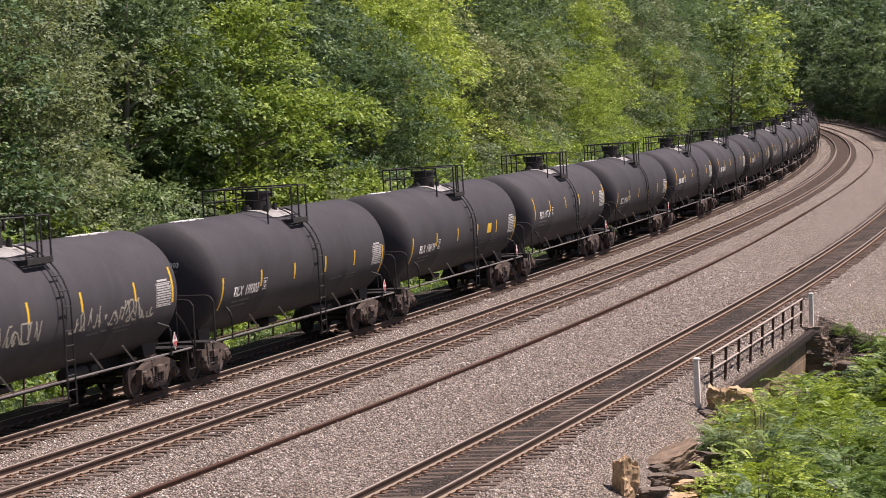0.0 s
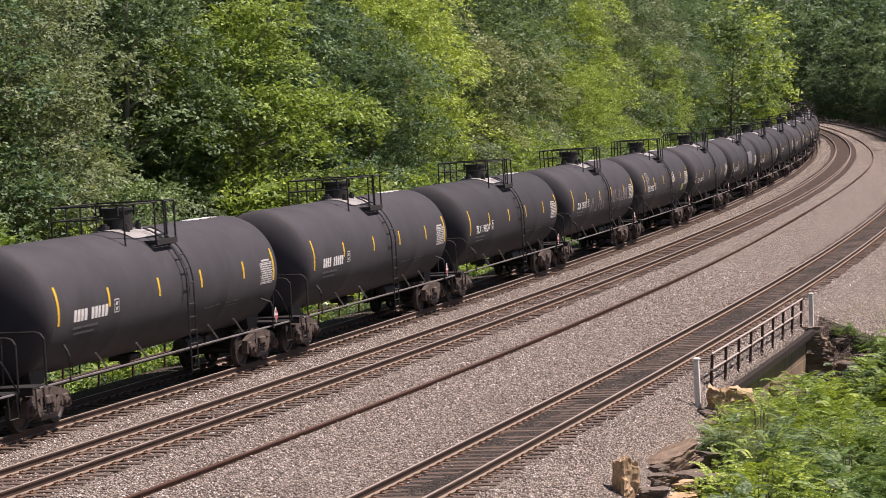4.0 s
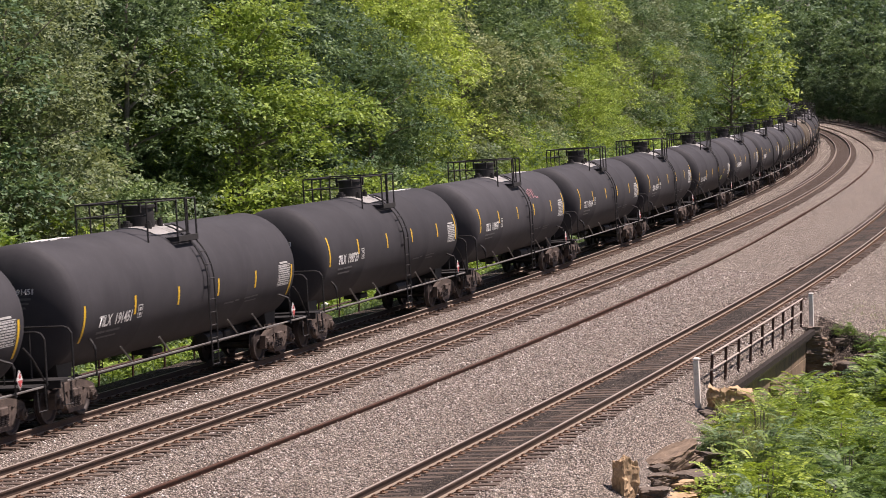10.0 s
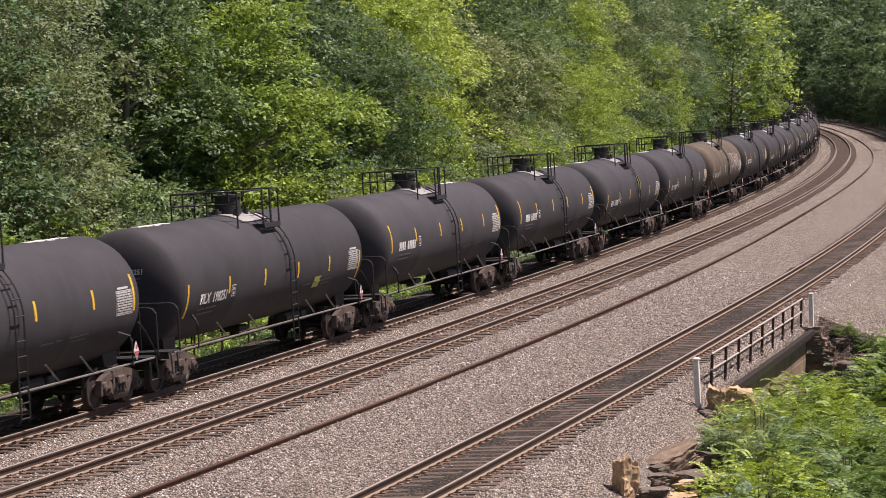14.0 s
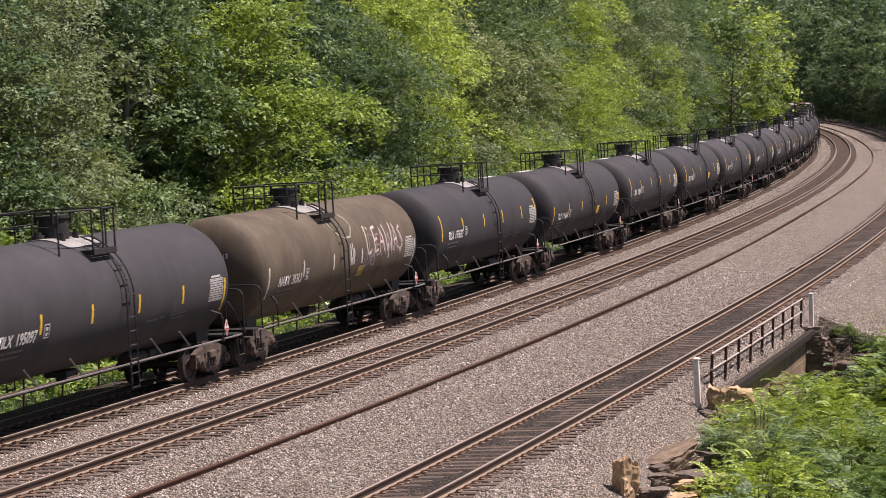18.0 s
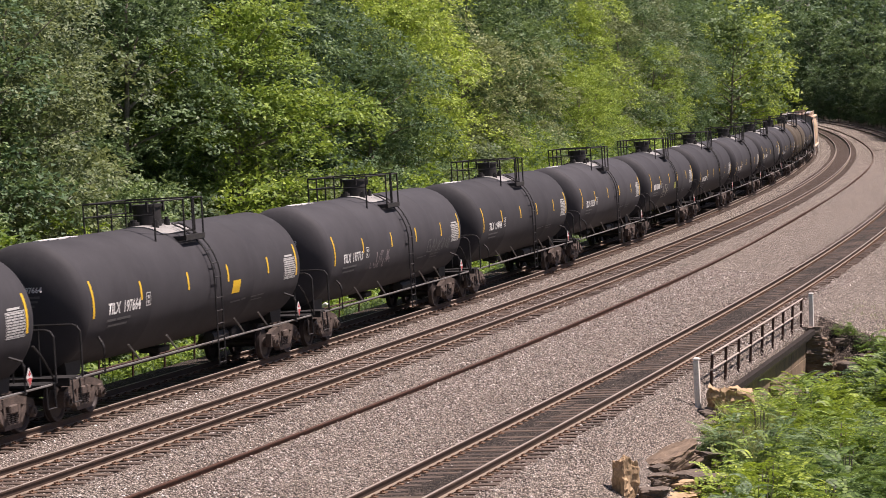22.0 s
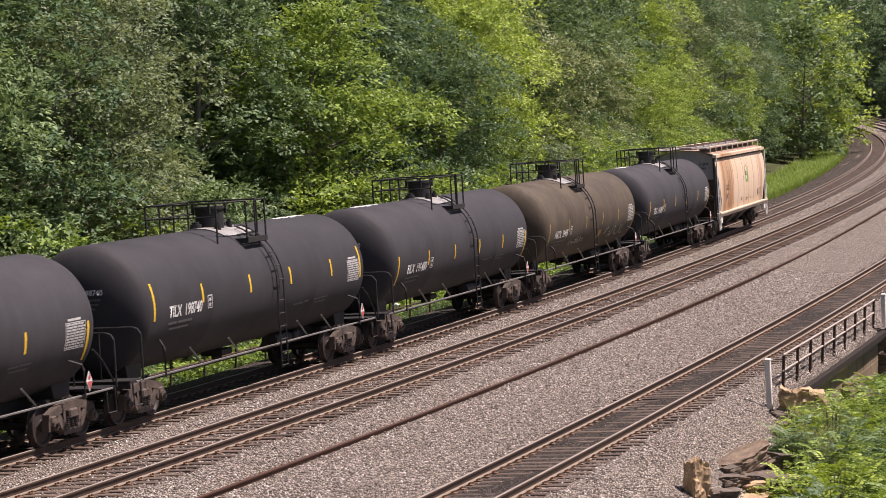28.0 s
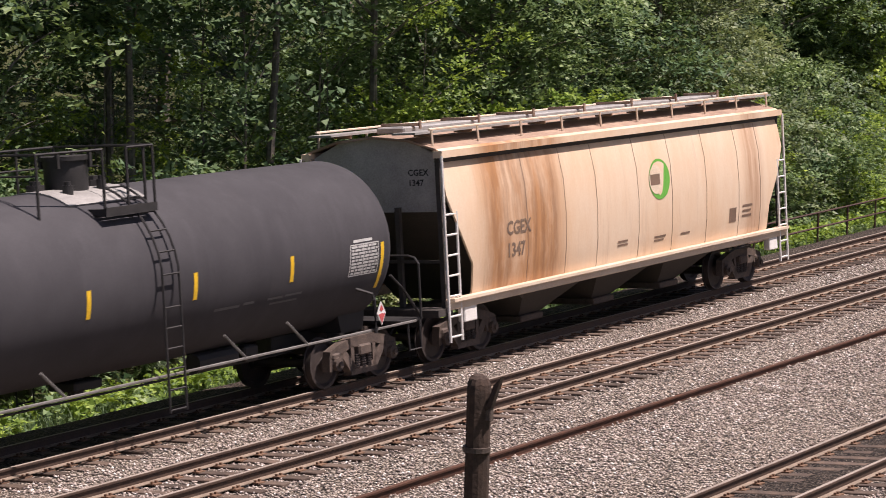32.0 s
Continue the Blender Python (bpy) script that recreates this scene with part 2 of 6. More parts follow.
M = {
    "stone": stone_material(),
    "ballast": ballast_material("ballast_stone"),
    "oiled": ballast_material("oil_dark_ballast", 0.24),
    # dirt of the inner bed, plus the train's shade put into the colour
    "dirty_shaded": ballast_material("dirty_dark_ballast", 0.32),
    "rubble": ballast_material("earthy_rubble", 0.42),
    "soil": forest_floor_material(),
    "rail_side": worn("rusty_rail_steel", (0.10, 0.064, 0.046), (0.045, 0.03, 0.024), 6.0, 0.75, 0.0, 0.2),
    "rail_foot": worn("tan_rail_foot", (0.27, 0.21, 0.16), (0.14, 0.105, 0.08), 4.0, 0.8),
    "rail_top": worn("worn_rail_head", (0.40, 0.34, 0.29), (0.27, 0.22, 0.18), 1.2, 0.5, 0.2, 0.05),
    "old_rail": worn("dark_rust_rail", (0.095, 0.042, 0.025), (0.045, 0.02, 0.013), 5.0, 0.85),
    "tie": worn("creosoted_oak", (0.135, 0.095, 0.072), (0.042, 0.031, 0.026), 5.0, 0.85, 0.0, 0.5, 0.35),
    "plate": worn("rusty_tie_plate", (0.22, 0.13, 0.08), (0.11, 0.06, 0.04), 9.0, 0.8),
    "black": tank_material("black_tank_coating", (0.0405, 0.039, 0.0435), (0.057, 0.0552, 0.0605), 0.25),
    "brown": tank_material("dusty_brown_tank_coating", (0.070, 0.056, 0.042), (0.124, 0.098, 0.070), 0.45),
    "steel": worn("black_painted_steel", (0.035, 0.033, 0.033), (0.018, 0.017, 0.017), 4.0, 0.6),
    "truck": worn("grimy_cast_steel", (0.135, 0.10, 0.082), (0.035, 0.028, 0.025), 5.0, 0.75, 0.0, 0.4),
    "wheel": worn("dark_wheel_steel", (0.07, 0.055, 0.05), (0.025, 0.02, 0.02), 4.0, 0.6, 0.2),
    "grate": worn("galvanised_walkway", (0.38, 0.37, 0.355), (0.22, 0.21, 0.20), 3.0, 0.6, 0.2),
    "yellow": worn("yellow_reflective_tape", (0.80, 0.50, 0.03), (0.70, 0.42, 0.02), 3.0, 0.4),
    "dirty_yellow": worn("dirty_yellow_tape", (0.42, 0.29, 0.06), (0.20, 0.15, 0.05), 3.0, 0.6),
    "lime_panel": worn("faded_lime_panel", (0.42, 0.44, 0.10), (0.28, 0.30, 0.08), 3.0, 0.6),
    "white": worn("white_stencil_paint", (0.72, 0.72, 0.70), (0.55, 0.55, 0.53), 3.0, 0.6),
    "faint": worn("faded_grey_stencil", (0.12, 0.12, 0.12), (0.07, 0.07, 0.07), 3.0, 0.7),
    "cream": worn("cream_car_paint", (0.73, 0.61, 0.48), (0.60, 0.45, 0.32), 1.0, 0.6),
    "post_white": worn("weathered_white_paint", (0.85, 0.83, 0.78), (0.66, 0.62, 0.56), 6.0, 0.6),
    "rust_post": worn("rusty_brown_steel", (0.085, 0.045, 0.035), (0.04, 0.025, 0.02), 7.0, 0.8),
    "pale_rail": worn("weathered_galvanised_pipe", (0.52, 0.45, 0.40), (0.3, 0.22, 0.18), 5.0, 0.6),
    "concrete": worn("stained_concrete", (0.33, 0.24, 0.155), (0.10, 0.073, 0.05), 1.6, 0.9, 0.0, 0.5, 0.0, 14.0),
    "beam": worn("blackened_steel", (0.024, 0.014, 0.009), (0.012, 0.008, 0.006), 5.0, 0.85),
    "ledge": worn("pale_concrete", (0.42, 0.32, 0.225), (0.20, 0.15, 0.105), 2.4, 0.9, 0.0, 0.5, 0.0, 14.0),
    "sandstone": worn("tan_sandstone", (0.62, 0.44, 0.265), (0.27, 0.18, 0.10), 2.2, 0.9, 0.0, 0.7, 0.15, 12.0),
    "brownstone": worn("earthy_brown_rock", (0.28, 0.205, 0.145), (0.095, 0.068, 0.05), 2.2, 0.9, 0.0, 0.7, 0.25, 12.0),
    "greystone": worn("grey_brown_rock", (0.19, 0.15, 0.12), (0.06, 0.047, 0.037), 2.6, 0.9, 0.0, 0.7, 0.2, 12.0),
    "bark": worn("grey_bark", (0.25, 0.22, 0.185), (0.09, 0.078, 0.066), 3.0, 0.95, 0.0, 0.8, 0.2, 12.0),
    "old_wood": worn("charred_old_timber", (0.075, 0.048, 0.036), (0.025, 0.018, 0.015), 5.0, 0.95, 0.0, 0.8, 0.0, 18.0),
    "placard_red": worn("red_placard_paint", (0.55, 0.10, 0.10), (0.4, 0.07, 0.07), 6.0, 0.5),
    "stencil": worn("small_grey_white_stencil", (0.56, 0.56, 0.54), (0.40, 0.40, 0.39), 5.0, 0.65),
    "side_rail": worn("grey_worn_pipe", (0.20, 0.19, 0.18), (0.07, 0.065, 0.06), 3.0, 0.5),
    "logo_green": worn("green_logo_paint", (0.13, 0.42, 0.06), (0.10, 0.33, 0.05), 4.0, 0.6),
    "logo_brown": worn("brown_logo_paint", (0.22, 0.14, 0.10), (0.15, 0.10, 0.07), 4.0, 0.6),
    "silver": worn("grey_patch_paint", (0.20, 0.20, 0.22), (0.14, 0.14, 0.155), 2.0, 0.5),
    "graffiti": worn("pale_spray_paint", (0.42, 0.40, 0.33), (0.24, 0.23, 0.19), 4.0, 0.7),
    "graffiti_shell": worn("shell_pink_spray_paint", (0.66, 0.53, 0.50), (0.42, 0.33, 0.31), 4.0, 0.7),
    "graffiti_rose": worn("pink_spray_paint", (0.45, 0.22, 0.24), (0.25, 0.12, 0.13), 4.0, 0.7),
    "graffiti_lime": worn("yellow_spray_paint", (0.42, 0.40, 0.10), (0.22, 0.21, 0.06), 4.0, 0.7),
    "graffiti_pink": worn("dull_violet_spray_paint", (0.27, 0.23, 0.235), (0.14, 0.12, 0.125), 3.0, 0.7),
    # dark and mid leaves: extra blue paints the haze over the far trees
    "leaf_dark": leaf_material("dark_green_leaf", (0.17, 0.25, 0.145), (0.088, 0.15, 0.083), (0.028, 0.056, 0.029)),
    # darker copy of the bush leaf, with the shade put into its colour
    "leaf_bush_shade": leaf_material("deep_green_bush_leaf", (0.21, 0.31, 0.10), (0.098, 0.168, 0.055), (0.028, 0.055, 0.02)),
    "leaf_mid": leaf_material("mid_green_leaf", (0.23, 0.315, 0.165), (0.122, 0.197, 0.097), (0.038, 0.073, 0.034)),
    "leaf_yellow": leaf_material("yellow_green_leaf", (0.36, 0.455, 0.105), (0.24, 0.34, 0.08), (0.07, 0.122, 0.033)),
    "leaf_dusty": leaf_material("dusty_olive_leaf", (0.30, 0.35, 0.21), (0.155, 0.208, 0.118), (0.05, 0.075, 0.04)),
    "leaf_sumac": leaf_material("yellowish_sumac_leaf", (0.33, 0.43, 0.085), (0.18, 0.265, 0.055), (0.035, 0.066, 0.018)),
    "leaf_wispy": leaf_material("pale_wispy_grass", (0.34, 0.38, 0.20), (0.22, 0.27, 0.13), (0.10, 0.13, 0.06)),
    "leaf_fresh": leaf_material("fresh_green_leaf", (0.32, 0.42, 0.09), (0.19, 0.29, 0.06), (0.06, 0.11, 0.024)),
}


# ---- ground and track ----
def sheet(name, offs, s_list, lift, material, label, category, rough=0.0):
    """A strip of ground that follows the line."""
    verts, faces = [], []
    for s in s_list:
        for o in offs:
            z = ground_z(s, o) + lift
            if rough:
                z += rough * noise.noise((s * 1.3, o * 1.3, 7.0))
            verts.append(on_line(s, o, z))
    n = len(offs)
    for i in range(len(s_list) - 1):
        for j in range(n - 1):
            a = i * n + j
            faces.append((a, a + n, a + n + 1, a + 1))
    me = bpy.data.meshes.new(name)
    me.from_pydata([tuple(v) for v in verts], [], faces)
    me.flip_normals()
    me.shade_smooth()
    ob = mesh_part(name, me, material)
    return tagged(ob, label, category, kind="structure")


sheet("ground", [-420, -250, -150, -100, -75, -60, -48, -38, -30, -24, -20, -16, -13.5, -11.5, -10.2, -9, -7.6, -6, -5.5, -4, -3.4, -2.6, -2.05, -1.5, 0, 0.62, 1.0, 1.7, 3, 5.2, 5.8, 7.3, 7.9, 8.25, 8.6, 8.68, 8.76, 9, 9.8, 10.6, 12, 13.5, 15.5, 18, 22, 28, 40, 60, 90, 130, 200, 400],
      list(np.arange(-160, -20, 10)) + list(np.arange(-20, 36, 3)) + list(np.arange(36, 48, 0.5)) + list(np.arange(48, 130, 3)) + list(np.arange(130, 771, 14)), -0.06, M["soil"],
      "weedy dark soil of the railway bank and forest floor", "ground")
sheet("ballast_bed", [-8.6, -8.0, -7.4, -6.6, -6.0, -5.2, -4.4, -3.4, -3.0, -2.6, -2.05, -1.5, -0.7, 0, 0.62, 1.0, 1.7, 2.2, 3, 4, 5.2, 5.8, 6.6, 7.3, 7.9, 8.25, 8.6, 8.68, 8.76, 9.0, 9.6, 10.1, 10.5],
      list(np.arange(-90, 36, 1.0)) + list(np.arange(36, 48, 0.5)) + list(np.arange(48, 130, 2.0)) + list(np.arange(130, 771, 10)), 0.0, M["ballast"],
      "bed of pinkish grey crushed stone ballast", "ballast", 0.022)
sheet("oiled_ballast", [5.90, 6.2, 6.54, 6.9, 7.18], list(np.arange(-40, 130, 2.0)) + list(np.arange(130, 400, 8)), 0.026, M["oiled"],
      "oil-dark fine ballast between the rails of the outer track", "ballast", 0.03)
# dirty between the rails; beyond them its dark colour paints the train's shade
sheet("dirty_ballast", [-8.58, -8.0, -7.4, -6.6, -6.0, -5.4, -5.1, -4.75, -4.4, -4.14], list(np.arange(-80, 130, 1.0)) + list(np.arange(130, 400, 8)), 0.016, M["dirty_shaded"],
      "dirty ballast of the inner track, darkened in colour for the shade under the train", "ballast", 0.03)
sheet("gravel_flat", [8.9, 9.4, 10.2, 11.5, 13, 15, 18, 22, 28, 36], list(np.arange(43, 50, 0.5)) + list(np.arange(50, 130, 3.0)) + list(np.arange(130, 771, 12)), 0.012, M["ballast"],
      "flat of grey brown gravel beside the outer track", "gravel", 0.06)

sheet("rubble_slope", [8.78, 8.95, 9.1, 9.3, 9.6, 10.0, 10.5, 11.0, 11.6, 12.4], list(np.arange(39.5, 43.6, 0.25)), 0.10, M["rubble"],
      "steep slope of earthy brown rubble beside the culvert", "slope", 0.08)

RAIL_SECTION = [(-0.070, -0.172), (0.070, -0.172), (0.070, -0.158), (0.012, -0.140), (0.010, -0.045), (0.037, -0.034), (0.037, -0.006), (0.028, 0.0),
                (-0.028, 0.0), (-0.037, -0.006), (-0.037, -0.034), (-0.010, -0.045), (-0.012, -0.140), (-0.070, -0.158)]


def rail(name, o_of, z_of, s_list, side, top, parent=None, label="", foot=None):
    """One steel rail swept along the line."""
    verts, faces, mats = [], [], []
    n = len(RAIL_SECTION)
    for s in s_list:
        o, z = o_of(s), z_of(s)
        for a, b in RAIL_SECTION:
            verts.append(tuple(on_line(s, o + a, z + b)))
    for i in range(len(s_list) - 1):
        for k in range(n):
            j = (k + 1) % n
            faces.append((i * n + k, i * n + j, (i + 1) * n + j, (i + 1) * n + k))
            mats.append(1 if k == 7 else 2 if k in (1, 2, 12, 13) else 0)
    me = bpy.data.meshes.new(name)
    me.from_pydata(verts, [], faces)
    me.materials.append(side)
    me.materials.append(top)
    me.materials.append(foot or side)
    me.polygons.foreach_set("material_index", mats)
    return mesh_part(name, me, None, parent, label)


S_RAIL = list(np.arange(-110, 130, 3.0)) + list(np.arange(130, 771, 5.0))


def tie_mesh():
    bm = bmesh.new()
    add_box(bm, -0.115, 0.115, -1.30, 1.30, -0.36, -0.185, bevel=0.012)
    me = bpy.data.meshes.new("tie")
    bm.to_mesh(me)
    bm.free()
    me.materials.append(M["tie"])
    return me


def plate_mesh():
    bm = bmesh.new()
    add_box(bm, -0.09, 0.09, -0.18, 0.18, -0.188, -0.168)
    for x in (-0.05, 0.05):
        for y in (-0.10, 0.10):
            add_box(bm, x - 0.016, x + 0.016, y - 0.02, y + 0.02, -0.17, -0.135)
    me = bpy.data.meshes.new("tie_plate")
    bm.to_mesh(me)
    bm.free()
    me.materials.append(M["plate"])
    return me


TIE, PLATE = tie_mesh(), plate_mesh()


def track(name, o, z, label, far_count):
    """A track: an Empty with its two rails, the near ties one by one and the far ties joined."""
    root = tagged(new(name), label, "track", "tracks of the line", "structure")
    oc, zc = o - GAUGE / 2, z - DROP / 2
    rail("outer_rail", lambda s: o, lambda s: z, S_RAIL, M["rail_side"], M["rail_top"], root, foot=M["rail_foot"])
    rail("inner_rail", lambda s: o - GAUGE, lambda s: z - DROP, S_RAIL, M["rail_side"], M["rail_top"], root, foot=M["rail_foot"])
    rng = random.Random(name)
    s, count, far = -22.0, 0, []
    while s < 330:
        m = line_pose(s, oc + rng.uniform(-0.07, 0.07), zc + rng.uniform(-0.012, 0.006), CANT) @ Matrix.Rotation(rng.gauss(0, 0.012), 4, "Z")
        if count < far_count:
            ob = mesh_part("tie", TIE, None, root)
            ob.matrix_basis = m
        else:
            far.append(m)
        count += 1
        s += 0.53 + rng.uniform(-0.03, 0.03)
    s = -22.5
    while s > -105:
        far.append(line_pose(s, oc + rng.uniform(-0.05, 0.05), zc, CANT))
        s -= 0.53
    base = np.empty(len(TIE.vertices) * 3)
    TIE.vertices.foreach_get("co", base)
    base = base.reshape(-1, 3)
    polys = [tuple(p.vertices) for p in TIE.polygons]
    verts, faces = [], []
    for m in far:
        a = np.array(m)
        k = len(verts)
        verts.extend(map(tuple, base @ a[:3, :3].T + a[:3, 3]))
        faces.extend(tuple(i + k for i in p) for p in polys)
    me = bpy.data.meshes.new("far_ties")
    me.from_pydata(verts, [], faces)
    tagged(mesh_part("far_ties", me, M["tie"], root), kind="stuff")
    pb = np.empty(len(PLATE.vertices) * 3)
    PLATE.vertices.foreach_get("co", pb)
    pb = pb.reshape(-1, 3)
    polys = [tuple(p.vertices) for p in PLATE.polygons]
    verts, faces = [], []
    s = -22.0
    while s < 110:
        for y in (-GAUGE / 2, GAUGE / 2):
            a = np.array(line_pose(s, oc, zc, CANT) @ Matrix.Translation((0, y, 0)))
            k = len(verts)
            verts.extend(map(tuple, pb @ a[:3, :3].T + a[:3, 3]))
            faces.extend(tuple(i + k for i in p) for p in polys)
        s += 0.53
    me = bpy.data.meshes.new("tie_plates")
    me.from_pydata(verts, [], faces)
    tagged(mesh_part("tie_plates", me, M["plate"], root), kind="stuff")
    return root


track("track_inner", *TRACKS["far"], "inner railway track with worn rails on dark ties, carrying the train", 240)
track("track_middle", *TRACKS["middle"], "middle railway track with worn rails on weathered dark ties", 240)
track("track_outer", *TRACKS["near"], "outer railway track with worn rails on oil-black ties", 240)
spare = tagged(new("spare_rail"), "long dark rusty spare rail lying on the ballast between two tracks", "rail")
for i in range(46):
    a = -110 + 12.0 * i
    rail("rail_length", lambda s: 2.0 + 0.25 * math.sin(s * 0.035 + 0.6) * smooth(-30, 60, s), lambda s: -0.12 - 0.02 * math.sin(s * 0.11), [a + 0.003, a + 3, a + 6, a + 9, a + 11.997], M["old_rail"], M["old_rail"], spare)


def loose_stones(count, s0, s1, o0, o1, seed):
    """Single crushed stones lying proud of the ballast."""
    rng = np.random.default_rng(seed)
    base = np.array([(1, 0, 0), (0, 1, 0), (-1, 0, 0), (0, -1, 0), (0, 0, 1), (0, 0, -1)], float)
    tri = np.array([(0, 1, 4), (1, 2, 4), (2, 3, 4), (3, 0, 4), (1, 0, 5), (2, 1, 5), (3, 2, 5), (0, 3, 5)])
    s = s0 + (s1 - s0) * rng.random(count) ** 1.3
    o = o0 + (o1 - o0) * rng.random(count)
    o = np.where((o > 5.8) & (o < 7.3) & (rng.random(count) < 0.92), o - 3.5, o)
    h = heading(s)
    z = np.interp(o, [p[0] for p in PROFILE], [p[1] for p in PROFILE]) + 0.012
    c = np.stack([np.interp(s, SS, LX) + o * np.cos(h), np.interp(s, SS, LY) - o * np.sin(h), z], 1)
    size = 0.013 + 0.022 * rng.random((count, 1, 1))
    v = base[None] * (0.65 + 0.6 * rng.random((count, 6, 1))) * size * np.array([1.25, 1.0, 0.75])
    a = rng.random(count) * 6.283
    ca, sa = np.cos(a)[:, None], np.sin(a)[:, None]
    v = np.stack([v[..., 0] * ca - v[..., 1] * sa, v[..., 0] * sa + v[..., 1] * ca, v[..., 2]], -1) + c[:, None, :]
    f = tri[None] + (np.arange(count) * 6)[:, None, None]
    return v.reshape(-1, 3), f.reshape(-1, 3)


def stones_object(name, *spec):
    v, f = loose_stones(*spec)
    me = bpy.data.meshes.new(name)
    me.vertices.add(len(v))
    me.vertices.foreach_set("co", v.astype(np.float32).ravel())
    me.loops.add(f.size)
    me.loops.foreach_set("vertex_index", f.ravel().astype(np.int32))
    me.polygons.add(len(f))
    me.polygons.foreach_set("loop_start", (np.arange(len(f)) * 3).astype(np.int32))
    me.update(calc_edges=True)
    return tagged(mesh_part(name, me, M["stone"]), "loose crushed stones on the ballast", "stones", kind="stuff")


stones_object("loose_stones", 60000, -16, 60, -3.6, 8.9, 3)


# ---- trees ----
def leaf_cloud(rng, blobs, count, size, droop=0.25, shell=0.66, spray=0.55, per=22):
    """Leaves in flat sprays that stand out from the blobs, with open gaps between the sprays; vertex and face lists."""
    sprays = max(1, count // per)
    count = sprays * per
    w = np.array([b[3] ** 2 for b in blobs])
    B = np.array(blobs)[rng.choice(len(blobs), sprays, p=w / w.sum())]
    d = rng.normal(size=(sprays, 3))
    d /= np.linalg.norm(d, axis=1)[:, None]
    d[:, 2] = np.where(d[:, 2] < -0.3, -d[:, 2], d[:, 2])
    rad = B[:, 3] * (shell + (1.15 - shell) * rng.random(sprays) ** 0.55)
    c = B[:, :3] + d * rad[:, None] * np.array([1, 1, 0.8])
    # each spray: a points out along its twig, n is its upper side
    a = d * np.array([1, 1, 0.5]) + rng.normal(size=(sprays, 3)) * 0.35
    a[:, 2] -= droop
    a /= np.linalg.norm(a, axis=1)[:, None]
    up = np.array([0.0, 0, 1.0]) + d * 0.55 + rng.normal(size=(sprays, 3)) * 0.18
    b = np.cross(up, a)
    b /= np.linalg.norm(b, axis=1)[:, None] + 1e-9
    n = np.cross(a, b)
    ext = (spray * (0.6 + 0.8 * rng.random(sprays)))[:, None, None]
    u = rng.uniform(-0.9, 1.0, (sprays, per, 1))
    v = rng.normal(size=(sprays, per, 1)) * 0.36 * (1.15 - 0.5 * u)
    h = rng.normal(size=(sprays, per, 1)) * 0.12 - 0.18 * u * u
    p = c[:, None] + (a[:, None] * u + b[:, None] * v + n[:, None] * h) * ext
    ax = a[:, None] * (0.6 + 0.4 * rng.random((sprays, per, 1))) + b[:, None] * np.sign(v) * (0.9 * rng.random((sprays, per, 1)))
    ax = ax + rng.normal(size=(sprays, per, 3)) * 0.25
    ax[..., 2] -= droop * 0.6
    nr = n[:, None] + rng.normal(size=(sprays, per, 3)) * 0.38
    p, ax, nr = p.reshape(-1, 3), ax.reshape(-1, 3), nr.reshape(-1, 3)
    ax /= np.linalg.norm(ax, axis=1)[:, None] + 1e-9
    bx = np.cross(nr, ax)
    bx /= np.linalg.norm(bx, axis=1)[:, None] + 1e-9
    L = size * (0.6 + 0.8 * rng.random(count))[:, None]
    W = L * 0.40
    k = rng.uniform(-0.15, 0.3, (count, 1))
    vv = np.stack([p - ax * L * (0.45 - k) - bx * W, p - ax * L * 0.35 + bx * W, p + ax * L * 0.62], 1).reshape(-1, 3)
    return vv, np.arange(count * 3).reshape(-1, 3)


def raw_mesh(name, v, f, material):
    me = bpy.data.meshes.new(name)
    me.vertices.add(len(v))
    me.vertices.foreach_set("co", np.asarray(v, dtype=np.float32).ravel())
    me.loops.add(f.size)
    me.loops.foreach_set("vertex_index", f.ravel().astype(np.int32))
    me.polygons.add(len(f))
    me.polygons.foreach_set("loop_start", (np.arange(len(f)) * f.shape[1]).astype(np.int32))
    me.update(calc_edges=True)
    me.materials.append(material)
    return me


def crown_blobs(rng, height, radius, low, tiers):
    """Clumps of foliage round the limbs' ends, uneven in size and reach."""
    blobs, tips = [], []
    for i in range(tiers):
        t = (i + 0.5) / tiers
        z = low + (height - low) * t
        reach = radius * math.sin(math.pi * min(1, 0.22 + 0.70 * t)) ** 0.75
        k = max(3, int(5.5 * reach / radius + rng.random() * 2))
        a0 = rng.random() * 6.28
        for j in range(k):
            a = a0 + 6.283 * (j + 0.6 * rng.random()) / k
            q = reach * (0.45 + 0.6 * rng.random())
            r = radius * (0.27 + 0.22 * rng.random())
            blobs.append((q * math.cos(a), q * math.sin(a), z + rng.normal() * 0.9, r))
            tips.append(blobs[-1][:3])
    blobs.append((0.0, 0.0, height - radius * 0.2, radius * 0.32))
    return blobs, tips


